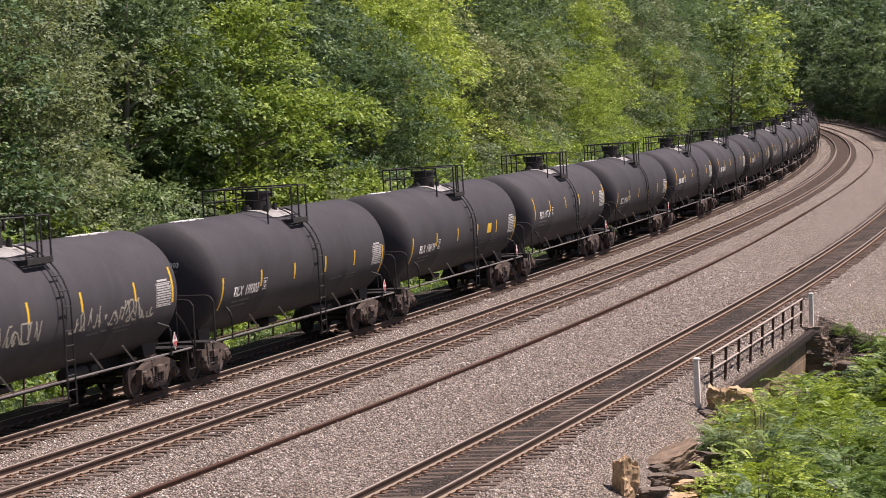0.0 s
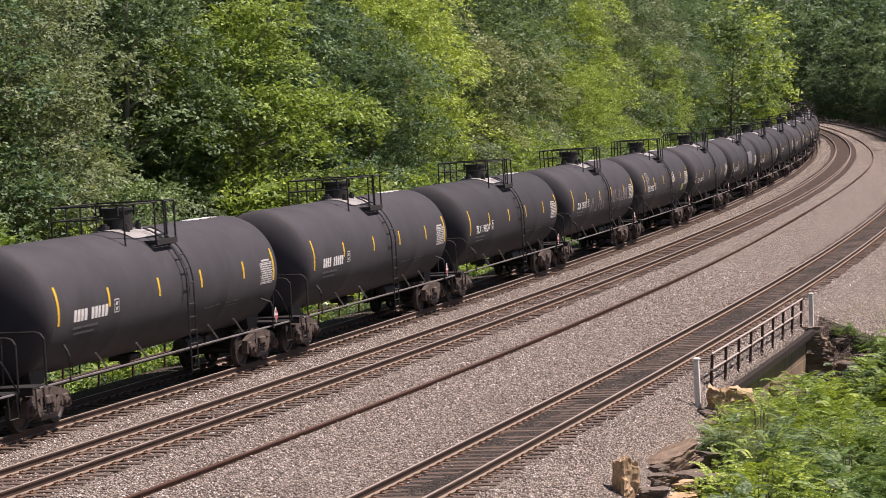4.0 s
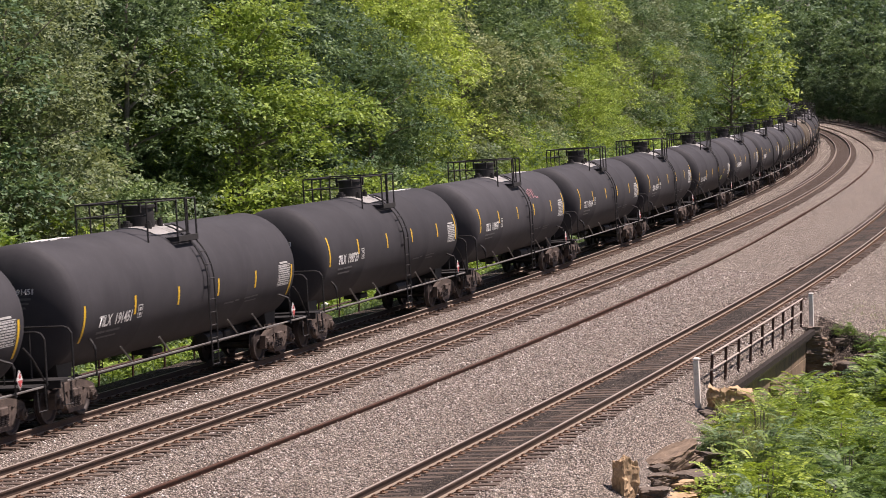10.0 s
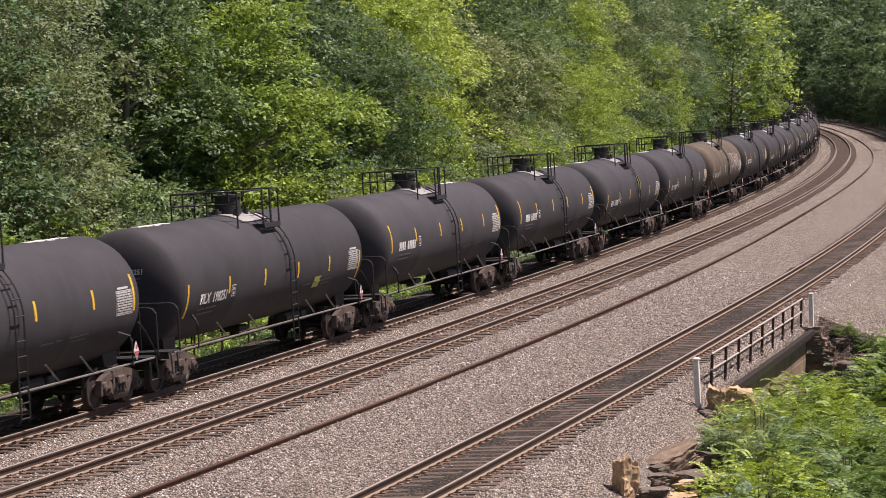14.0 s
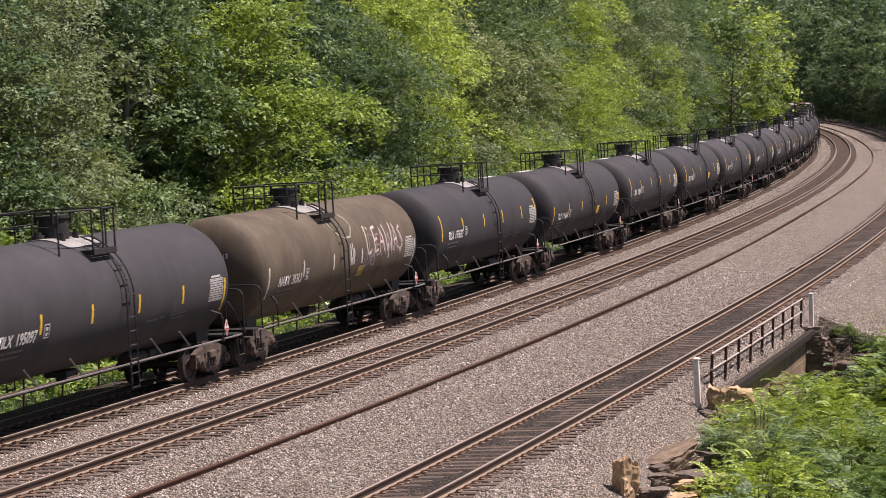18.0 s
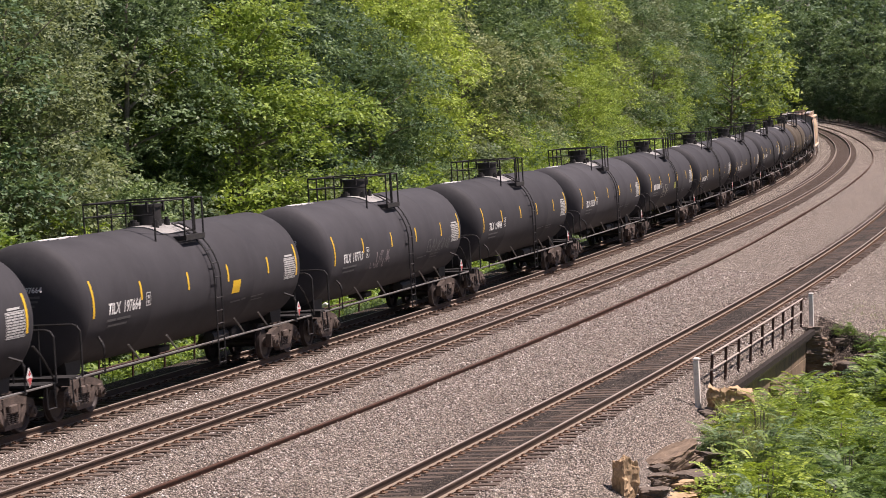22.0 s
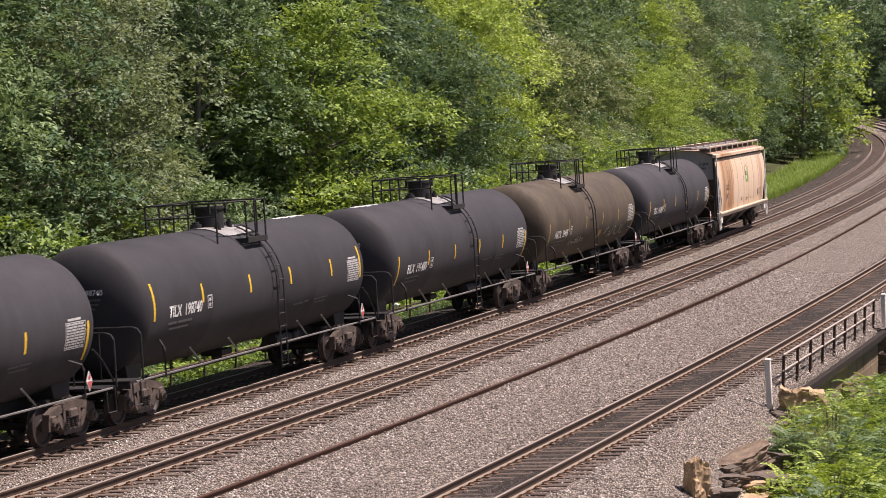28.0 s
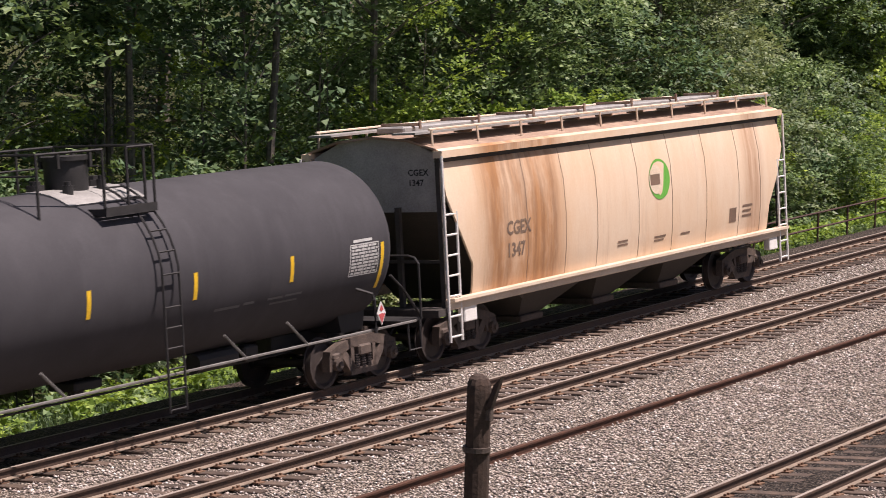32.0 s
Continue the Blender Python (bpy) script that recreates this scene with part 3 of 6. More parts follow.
def tree_meshes(seed, height, radius, low, leaves, size, leafmat, tiers=6, trunk_r=0.2, droop=0.14, spray=0.55):
    rng = np.random.default_rng(seed)
    blobs, tips = crown_blobs(rng, height, radius, low, tiers)
    bm = bmesh.new()
    bend = rng.normal(size=2) * 0.02 * height
    axis = [Vector((bend[0] * math.sin(3 * t), bend[1] * math.sin(2.2 * t), height * 0.92 * t)) for t in np.linspace(0, 1, 7)]
    for i in range(6):
        add_rod(bm, axis[i], axis[i + 1], trunk_r * (1 - 0.14 * i), 7, trunk_r * (1 - 0.14 * (i + 1)))
    for tip in tips[::2]:
        z = max(low * 0.6, tip[2] * 0.78)
        t = z / (height * 0.92)
        base = Vector((bend[0] * math.sin(3 * t), bend[1] * math.sin(2.2 * t), z))
        mid = base.lerp(Vector(tip), 0.5) + Vector((0, 0, 0.25))
        add_rod(bm, base, mid, trunk_r * 0.35, 5, trunk_r * 0.22)
        add_rod(bm, mid, tip, trunk_r * 0.22, 5, trunk_r * 0.06)
    tm = bpy.data.meshes.new("trunk")
    bm.to_mesh(tm)
    bm.free()
    tm.materials.append(M["bark"])
    v, f = leaf_cloud(rng, blobs, leaves, size, droop, spray=spray)
    return tm, raw_mesh("crown", v, f, leafmat)


def tree(name, meshes, m, label, group, scale=1.0):
    root = tagged(new(name), label, "tree" if "tree" in name else "bush", group)
    mesh_part("trunk", meshes[0], None, root)
    mesh_part("crown", meshes[1], None, root)
    root.matrix_basis = m @ Matrix.Diagonal((scale, scale, scale, 1))
    return root


BROAD = {k: [tree_meshes(11 + 7 * i + j, 15.0, 4.6, 1.6, 36000, 0.17, M["leaf_" + k], 7, 0.20) for i in range(n)]
         for j, (k, n) in enumerate((("dark", 2), ("mid", 3), ("yellow", 2), ("dusty", 2)))}
FAR = {k: [tree_meshes(211 + 7 * j, 17.0, 5.6, 1.0, 12000, 0.28, M["leaf_" + k], 8, 0.2, spray=0.8)] for j, k in enumerate(("dark", "mid", "yellow"))}
POLES = [tree_meshes(311 + i, 18.0, 4.4, 7.5, 11000, 0.23, M["leaf_dark"], 5, 0.12, spray=0.8) for i in range(3)]
SAPLING = [tree_meshes(331 + i, 8.0, 2.3, 1.2, 3200, 0.135, M["leaf_mid" if i != 1 else "leaf_fresh"], 5, 0.05, spray=0.5) for i in range(3)]
BUSH = {k: [tree_meshes(411 + 3 * i + j, 3.0, 1.9, 0.3, 5500, 0.125, M["leaf_" + k], 4, 0.05, spray=0.35) for i in range(2)] for j, k in enumerate(("mid", "fresh", "dusty"))}
FARTHER = {k: [tree_meshes(251 + 7 * j, 17.0, 5.8, 1.0, 8000, 0.42, M["leaf_" + k], 8, 0.2, spray=1.0)] for j, k in enumerate(("dark", "mid", "yellow"))}
SCRUB = {k: [tree_meshes(461 + 3 * i + j, 5.2, 3.0, 0.4, 10000, 0.145, M["leaf_" + k], 5, 0.06, spray=0.45) for i in range(2)] for j, k in enumerate(("mid", "dusty", "fresh"))}
LABEL = {"dark": "tall dark green broadleaf tree at the forest edge", "mid": "tall mid green broadleaf tree at the forest edge",
         "yellow": "bright yellow-green leafy tree at the forest edge", "dusty": "pale dusty olive broadleaf tree with drooping twigs"}


def plant(kind, s, o, scale, seed, table=None, name="broadleaf_tree", group="forest along the line", label=None):
    rng = random.Random(seed)
    pool = (table or BROAD)[kind]
    p = on_line(s, o, ground_z(s, o) - 0.12)
    m = Matrix.Translation(p) @ Matrix.Rotation(rng.uniform(0, 6.28), 4, "Z") @ Matrix.Rotation(rng.gauss(0, 0.03), 4, "X")
    return tree(name, pool[rng.randrange(len(pool))], m, label or LABEL[kind], group, scale)


# forest edge beside the inner track: kind, s, o, scale
EDGE = [("mid", 21.5, -17, 0.85), ("mid", 27, -18, 0.95), ("dusty", 34, -17, 0.80), ("dusty", 38.5, -19.5, 0.90), ("dark", 50, -26, 1.1), ("dark", 58, -28, 1.15), ("dark", 56, -22, 0.95), ("dark", 74, -24, 1.1),
        ("mid", 68, -22, 1.0), ("dark", 74, -21, 1.0), ("mid", 80, -18, 0.75), ("yellow", 88, -19, 0.82), ("yellow", 95, -20.5, 0.95), ("dusty", 103, -19, 0.80), ("mid", 110, -20, 1.0), ("dusty", 118, -18, 0.75),
        ("dark", 125, -20, 1.0), ("yellow", 133, -16.5, 0.60), ("yellow", 142, -17, 0.58), ("yellow", 150, -19, 0.9), ("dusty", 158, -20, 1.05), ("dark", 168, -19, 1.0), ("yellow", 178, -17, 0.75), ("dusty", 188, -19, 1.05),
        ("mid", 200, -18, 1.0), ("dark", 212, -19, 1.1), ("yellow", 224, -18, 0.9), ("mid", 236, -18, 1.0), ("dark", 248, -18, 1.1)]
for i, (k, s, o, sc) in enumerate(EDGE):
    plant(k, s, o, sc, 1000 + i)
# one broad round tree that stands out before the dark wood
DOME = {"yellow": [tree_meshes(171, 11.0, 5.0, 0.6, 42000, 0.17, M["leaf_yellow"], 6, 0.22)]}
plant("yellow", 61.5, -18.5, 1.0, 77, DOME, label="broad round yellow-green tree before the dark wood")
# bright low growth before the forest: kind, s, o, scale
for i, (k, s, o, sc) in enumerate([("fresh", 33, -14.2, 0.75), ("mid", 37.5, -14.5, 0.9), ("dusty", 41, -14.0, 0.8), ("fresh", 64, -14.2, 0.55), ("mid", 72, -14.6, 0.8)]):
    plant(k, s, o, sc, 1500 + i, SCRUB, "undergrowth_bush", "undergrowth below the trees", "dense green undergrowth bush below the trees")
rng = random.Random(5)
s = 12.0
while s < 330:
    k = rng.choice(["dark", "mid", "mid", "dark", "yellow"])
    if s < 125:
        k = "dark"
    plant(k, s, -28 + rng.uniform(-2, 2), rng.uniform(1.0, 1.3), 2000 + int(s), FAR)
    if int(s) % 2:
        plant(rng.choice(["dark", "mid"]), s + 5, -40 + rng.uniform(-3, 3), rng.uniform(1.1, 1.4), 3000 + int(s), FAR)
    s += rng.uniform(8.5, 11.5)
s = -70.0
while s < 12:
    plant("dark", s, -36 + rng.uniform(-3, 3), rng.uniform(1.0, 1.2), 8000 + int(s), FAR)
    plant("dark", s + 4, -48 + rng.uniform(-3, 3), rng.uniform(1.2, 1.4), 8100 + int(s), FAR)
    s += rng.uniform(7, 10)
s = 228.0
while s < 700:
    near_o = -13 if s < 430 else -18
    plant(rng.choice(["dark", "mid"]) if s > 330 else rng.choice(["mid", "yellow", "mid"]), s, near_o + rng.uniform(-1.5, 1), rng.uniform(0.7, 1.0), 4000 + int(s), FARTHER)
    if s < 420:
        plant(rng.choice(["dark", "mid"]), s + 6, -25 + rng.uniform(-3, 2), rng.uniform(1.5, 1.9), 4500 + int(s), FARTHER)
    plant(rng.choice(["dark", "mid", "dark"]), s, 16 + rng.uniform(-1, 4), rng.uniform(0.9, 1.25), 5000 + int(s), FARTHER, group="forest across the line")
    plant(rng.choice(["dark", "mid", "dark"]), s + 4, 32 + rng.uniform(-3, 6), rng.uniform(1.4, 1.8), 6000 + int(s), FARTHER, group="forest across the line")
    s += rng.uniform(12, 15)
s = 300.0
while s < 520:
    plant("dark", s, 13.2 + rng.uniform(-0.6, 1.2), rng.uniform(0.42, 0.6), 6500 + int(s), FARTHER, group="forest across the line")
    s += rng.uniform(5.5, 8)
# open stand of slender trunks at the near end
for i in range(62):
    s, o = -66 + 84 * ((i * 0.618) % 1.0), -15.5 - 26 * ((i * 0.377) % 1.0)
    p = on_line(s, o, ground_z(s, o) - 0.1)
    tree("slender_tree", POLES[i % 3], Matrix.Translation(p) @ Matrix.Rotation(i * 2.4, 4, "Z"), "slender forest tree with bare lower trunk and thin leaves", "slender trees in the open stand",
         0.9 + 0.3 * ((i * 0.731) % 1.0))
# thin saplings that reach out of the shade
for i in range(46):
    s, o = -50 + 72 * ((i * 0.618) % 1.0), -13.8 - 8 * ((i * 0.443) % 1.0)
    p = on_line(s, o, ground_z(s, o) - 0.1)
    tree("sapling_tree", SAPLING[i % 3], Matrix.Translation(p) @ Matrix.Rotation(i * 1.9, 4, "Z"), "thin sapling with sparse leafy sprays in the shade", "saplings in the open stand",
         0.7 + 0.6 * ((i * 0.277) % 1.0))
# bushes at the foot of the forest
rng = random.Random(8)
s = -45.0
while s < 150:
    k = rng.choice(["mid", "mid", "fresh", "dusty"])
    o = -12.6 + rng.uniform(-1.2, 1.0)
    plant(k, s, o, rng.uniform(0.55, 1.25), 7000 + int(s * 3), BUSH, "roadside_bush", "bushes below the forest", "leafy green bush in the weeds below the forest")
    s += rng.uniform(1.6, 3.2)

# shaded undergrowth in the open stand
s = -55.0
while s < 28:
    plant(rng.choice(["mid", "dusty"]), s, -21 + rng.uniform(-3.5, 3.5), rng.uniform(0.5, 0.9), 9700 + int(s * 3), SCRUB, "undergrowth_bush", "undergrowth below the trees", "shaded green undergrowth bush below the trees")
    s += rng.uniform(2.6, 4.2)
# undergrowth between the trunks
s = -58.0
while s < 165:
    k = rng.choice(["mid", "mid", "dusty", "fresh"] if s > 28 else ["mid", "dusty", "mid"])
    if s > 62:
        plant(k, s, -16.5 + rng.uniform(-1.5, 1.5), rng.uniform(0.6, 1.0), 9000 + int(s * 3), SCRUB, "undergrowth_bush", "undergrowth below the trees", "dense green undergrowth bush below the trees")
    if int(s) % 2 and s > 28:
        plant(rng.choice(["mid", "dusty"]), s + 2, -24 + rng.uniform(-3, 3), rng.uniform(1.0, 1.4), 9500 + int(s * 3), SCRUB, "undergrowth_bush", "undergrowth below the trees", "dense green undergrowth bush below the trees")
    s += rng.uniform(4.0, 5.6)


# ---- tank car ----
LENGTH = 17.266
TR, TZ = 1.52, 2.53     # tank radius and height of its axis
HALF = 7.70             # half the tank's length
HEAD = 0.58


def tank_point(x, a, lift=0.0):
    """A point on the tank's near side; a: degrees above the level of the axis."""
    r = TR + lift
    e = abs(x) - (HALF - HEAD)
    if e > 0:
        r = max(0.05, TR * math.sqrt(max(0.0, 1 - (e / HEAD) ** 2)) + lift)
    return Vector((x, -r * math.cos(radians(a)), TZ + r * math.sin(radians(a))))


def wrap(me, x0, a0, lift=0.006):
    """Lays a flat mesh (x right along the car seen from the near side, y up) on the tank."""
    for v in me.vertices:
        v.co = tank_point(x0 + v.co.x, a0 + math.degrees(v.co.y / TR), lift)
    return me


def bars(name, rects, material, x0, a0, parent, label="", lift=0.006):
    """Flat rectangles (x, y, width, height, slant) laid on the tank."""
    bm = bmesh.new()
    for x, y, w, h, *sl in rects:
        k = sl[0] if sl else 0.0
        n = max(1, int(h / 0.12))
        prev = None
        for i in range(n + 1):
            t = i / n
            row = [bm.verts.new((x + k * t, y + h * t, 0)), bm.verts.new((x + w + k * t, y + h * t, 0))]
            if prev:
                bm.faces.new((prev[0], prev[1], row[1], row[0]))
            prev = row
    me = bpy.data.meshes.new(name)
    bm.to_mesh(me)
    bm.free()
    wrap(me, x0, a0, lift)
    return mesh_part(name, me, material, parent, label)


def text_mesh(text, height):
    cu = bpy.data.curves.new("writing", "FONT")
    cu.body = text
    cu.size = height * 1.38
    cu.resolution_u = 2
    cu.offset = height * 0.035
    ob = bpy.data.objects.new("writing", cu)
    scene.collection.objects.link(ob)
    dg = bpy.context.evaluated_depsgraph_get()
    me = bpy.data.meshes.new_from_object(ob.evaluated_get(dg))
    bpy.data.objects.remove(ob)
    bpy.data.curves.remove(cu)
    me.materials.clear()
    return me


def wheelset_meshes():
    prof = [(-0.14, 0.02), (-0.14, 0.12), (-0.05, 0.14), (-0.03, 0.36), (-0.07, 0.40), (-0.07, 0.455), (0.045, 0.462), (0.05, 0.49), (0.075, 0.485), (0.075, 0.40), (0.01, 0.36), (0.0, 0.14), (0.06, 0.12), (0.06, 0.02)]
    bm = bmesh.new()
    for sgn in (-1, 1):
        # turned about y: outer face outward
        m = Matrix.Translation((0, sgn * 0.755, 0)) @ Matrix.Rotation(-sgn * math.pi / 2, 4, "Z")
        add_lathe(bm, prof, 26, m)
    add_rod(bm, (0, -1.05, 0), (0, 1.05, 0), 0.08, 10)
    for sgn in (-1, 1):
        for k in range(3):
            a = k * 2.094
            add_rod(bm, (0.045 * math.cos(a), sgn * 1.04, 0.045 * math.sin(a)), (0.045 * math.cos(a), sgn * 1.085, 0.045 * math.sin(a)), 0.016, 5)
    me = bpy.data.meshes.new("wheelset")
    bm.to_mesh(me)
    bm.free()
    me.materials.append(M["wheel"])
    return soften(me)


WHEELSET = wheelset_meshes()
SIDEFRAME = [[(-1.08, 0.56), (-0.72, 0.60), (-0.40, 0.70), (0.40, 0.70), (0.72, 0.60), (1.08, 0.56), (1.06, 0.70), (0.75, 0.80), (0.35, 0.88), (-0.35, 0.88), (-0.75, 0.80), (-1.06, 0.70)],
             [(-0.42, 0.19), (0.42, 0.19), (0.40, 0.31), (-0.40, 0.31)]]
for sg in (-1, 1):
    SIDEFRAME += [[(sg * x, z) for x, z in q] for q in (((0.74, 0.62), (0.56, 0.67), (0.22, 0.31), (0.42, 0.25)), ((0.40, 0.30), (0.30, 0.30), (0.30, 0.72), (0.40, 0.72)),
                                                       ((1.10, 0.34), (1.00, 0.34), (0.98, 0.60), (1.09, 0.62)), ((0.79, 0.40), (0.70, 0.40), (0.66, 0.64), (0.79, 0.63)))]


def truck(parent, x):
    """A three-piece freight truck: side frames, bolster, springs, bearing caps, brake beam, two wheelsets."""
    root = new("truck")
    root.parent = parent
    root.matrix_basis = Matrix.Translation((x, 0, 0))
    for y in (-1.08, 0.92):
        bm = bmesh.new()
        for outline in SIDEFRAME:
            add_slab(bm, outline, y, y + 0.16)
        for sx in (-0.89, 0.89):
            add_box(bm, sx - 0.13, sx + 0.13, y - 0.03, y + 0.19, 0.54, 0.66, bevel=0.03)
        part("side_frame", bm, M["truck"], root)
        bm = bmesh.new()
        for sx in (-0.19, 0.0, 0.19):
            coil = [(0.055, 0.30)]
            for c in range(6):
                coil += [(0.055, 0.31 + 0.045 * c), (0.082, 0.314 + 0.045 * c), (0.082, 0.332 + 0.045 * c), (0.055, 0.336 + 0.045 * c)]
            add_lathe(bm, [(z, r) for r, z in coil], 8, Matrix.Translation((sx, y + 0.05, 0)) @ Matrix.Rotation(-math.pi / 2, 4, "Y"))
        part("spring_nest", bm, M["wheel"], root)
        for sx in (-0.89, 0.89):
            bm = bmesh.new()
            o = -1 if y < 0 else 1
            yy = y if y < 0 else y + 0.16
            add_rod(bm, (sx, yy, 0.46), (sx, yy + o * 0.08, 0.46), 0.125, 12)
            add_rod(bm, (sx, yy + o * 0.10, 0.46), (sx, yy + o * 0.13, 0.46), 0.06, 8)
            part("bearing_cap", bm, M["truck"], root)
    bm = bmesh.new()
    add_box(bm, -0.20, 0.20, -1.14, 1.14, 0.52, 0.72, bevel=0.03)
    add_rod(bm, (0, 0, 0.66), (0, 0, 0.92), 0.24, 12)
    part("bolster", bm, M["truck"], root)
    bm = bmesh.new()
    for sx in (-0.42, 0.42):
        add_rod(bm, (sx, -0.8, 0.36), (sx, 0.8, 0.36), 0.04, 6)
        for y in (-0.755, 0.755):
            add_box(bm, sx - 0.06, sx + 0.04, y - 0.05, y + 0.05, 0.30, 0.62)
    part("brake_beam", bm, M["steel"], root)
    for sx in (-0.89, 0.89):
        w = mesh_part("wheelset", WHEELSET, None, root)
        w.matrix_basis = Matrix.Translation((sx, 0, 0.46))
    return root


def coupler(parent, sgn):
    bm = bmesh.new()
    add_box(bm, sgn * 8.0 if sgn > 0 else -8.55, 8.55 if sgn > 0 else -8.0, -0.09, 0.09, 0.74, 0.94, bevel=0.03)
    add_box(bm, sgn * 8.62 - 0.17, sgn * 8.62 + 0.17, -0.15, 0.15, 0.70, 0.98, bevel=0.05)
    part("coupler", bm, M["truck"], parent)
    bm = bmesh.new()
    add_pipe(bm, [(sgn * 8.1, -0.25, 0.78), (sgn * 8.35, -0.28, 0.60), (sgn * 8.6, -0.24, 0.48), (sgn * 8.78, -0.18, 0.52)], 0.03, 6)
    part("brake_hose", bm, M["steel"], parent)


def tank_shell(material, parent):
    bm = bmesh.new()
    prof = [(-HALF, 0.0)]
    for i in range(1, 9):
        a = radians(90 * i / 8)
        prof.append((-HALF + HEAD * (1 - math.cos(a)), TR * math.sin(a)))
    prof += [(-HALF + HEAD + 0.02, TR), (-3.6, TR), (-3.55, TR + 0.006), (-3.45, TR + 0.006), (-3.4, TR), (0, TR), (3.4, TR), (3.45, TR + 0.006), (3.55, TR + 0.006), (3.6, TR), (HALF - HEAD - 0.02, TR)]
    for i in range(8, 0, -1):
        a = radians(90 * i / 8)
        prof.append((HALF - HEAD * (1 - math.cos(a)), TR * math.sin(a)))
    prof.append((HALF, 0.0))
    add_lathe(bm, prof, 64)
    bmesh.ops.translate(bm, vec=(0, 0, TZ), verts=bm.verts)
    ob = part("tank", bm, material, parent)
    soften(ob.data, 30)
    return ob


BLACK_LABEL = "black tank car with yellow reflective stripes and white stencils"
# the two kinds of car: where the stripes stand, how high they, the lettering and the end block sit (degrees)
HIGH = dict(stripes=(-6.90, -4.12, -1.13, 1.61, 4.61, 6.88), short=5.3, long=5.5, letters=-10.5, block=-3.0, label=BLACK_LABEL)
LOW = dict(stripes=(-6.93, -4.03, -1.32, 1.38, 4.10, 6.92), short=-6.5, long=-15.0, letters=-20.0, block=-9.0, label=BLACK_LABEL)


def tank_car(material, marks):
    """One tank car, its near side towards -y, its rear end towards +x."""
    car = tagged(new("tank_car"), marks["label"], "tank car", "cars of the train")
    tank_shell(material, car)
    # saddles and stub sills
    for sgn in (-1, 1):
        bm = bmesh.new()
        add_box(bm, min(sgn * 5.2, sgn * 8.1), max(sgn * 5.2, sgn * 8.1), -0.18, 0.18, 0.70, 1.02, bevel=0.02)
        part("stub_sill", bm, M["steel"], car)
        bm = bmesh.new()
        add_slab(bm, [(sgn * 6.78 - 0.35, 0.95), (sgn * 6.78 + 0.35, 0.95), (sgn * 6.78 + 0.45, 1.35), (sgn * 6.78 - 0.45, 1.35)], -0.85, 0.85)
        part("saddle", bm, M["steel"], car)
        bm = bmesh.new()
        add_box(bm, sgn * 7.9 - 0.35, sgn * 7.9 + 0.35, -1.42, 1.42, 0.98, 1.04)
        add_box(bm, sgn * 8.22 - 0.03, sgn * 8.22 + 0.03, -1.42, 1.42, 0.86, 1.04)
        part("end_platform", bm, M["steel"], car)
        bm = bmesh.new()
        x = -7.76 if sgn < 0 else 8.08
        add_pipe(bm, [(x, -1.53, 1.02), (x, -1.53, 2.05), (x, -1.45, 2.16), (x, -1.33, 2.20), (x, 1.33, 2.20), (x, 1.45, 2.16), (x, 1.53, 2.05), (x, 1.53, 1.02)], 0.024, 6)
        for y in (-0.5, 0.5):
            add_rod(bm, (x, y, 1.02), (x, y, 2.2), 0.02, 6)
        part("end_handrail", bm, M["steel"], car)
        for y in (-1, 1):
            # side bracket with sill step and the placard plate
            bm = bmesh.new()
            x = sgn * 6.54
            add_pipe(bm, [(x - sgn * 0.25, y * 1.30, 1.78), (x, y * 1.50, 1.66), (x, y * 1.54, 1.55), (x, y * 1.54, 0.95)], 0.032, 6)
            part("corner_bracket", bm, M["steel"], car)
            bm = bmesh.new()
            add_pipe(bm, [(sgn * 7.75, y * 1.44, 1.0), (sgn * 7.75, y * 1.46, 0.48), (sgn * 8.15, y * 1.46, 0.48), (sgn * 8.15, y * 1.44, 1.0)], 0.022, 6)
            part("sill_step", bm, M["steel"], car)
        if sgn > 0:
            bm = bmesh.new()
            add_pipe(bm, [(7.30, -1.40, 1.92), (7.62, -1.44, 1.66), (8.2, -1.44, 1.08)], 0.024, 6)
            part("end_brace", bm, M["steel"], car)
            bm = bmesh.new()
            x = 6.66
            add_slab(bm, [(x, 1.08), (x + 0.14, 1.30), (x, 1.52), (x - 0.14, 1.30)], -1.60, -1.585)
            p = part("placard", bm, M["white"], car, "white and red diamond hazard placard")
            bm = bmesh.new()
            add_slab(bm, [(x, 1.12), (x + 0.11, 1.285), (x, 1.30), (x - 0.11, 1.285)], -1.607, -1.602)
            add_slab(bm, [(x, 1.33), (x + 0.065, 1.37), (x, 1.46), (x - 0.065, 1.37)], -1.607, -1.602)
            part("emblem", bm, M["placard_red"], p)
        coupler(car, sgn)
        truck(car, sgn * 6.78)
    for y in (-1, 1):
        bm = bmesh.new()
        add_rod(bm, (-8.0, y * 1.46, 1.0), (8.0, y * 1.46, 1.0), 0.026, 6)
        part("side_rail", bm, M["side_rail"], car)
        for x in (-4.30, -1.95, 2.68, 4.48):
            bm = bmesh.new()
            add_rod(bm, (x - 0.42, y * 1.36, 1.44), (x, y * 1.46, 1.02), 0.026, 5)
            part("rail_brace", bm, M["side_rail"], car)
        # ladder from the rail up over the tank
        bm = bmesh.new()
        for dx in (0.39, 0.82):
            pts = [Vector((dx, y * 1.62, 0.42)), Vector((dx, y * 1.62, 2.3))]
            for a in range(8, 80, 9):
                q = tank_point(0.6, a, 0.11)
                pts.append(Vector((dx, -y * q.y, q.z)))
            add_pipe(bm, pts, 0.022, 5)
        part("ladder_rail", bm, M["steel"], car)
        zs = [(y * 1.62, 0.46 + 0.33 * i) for i in range(6)]
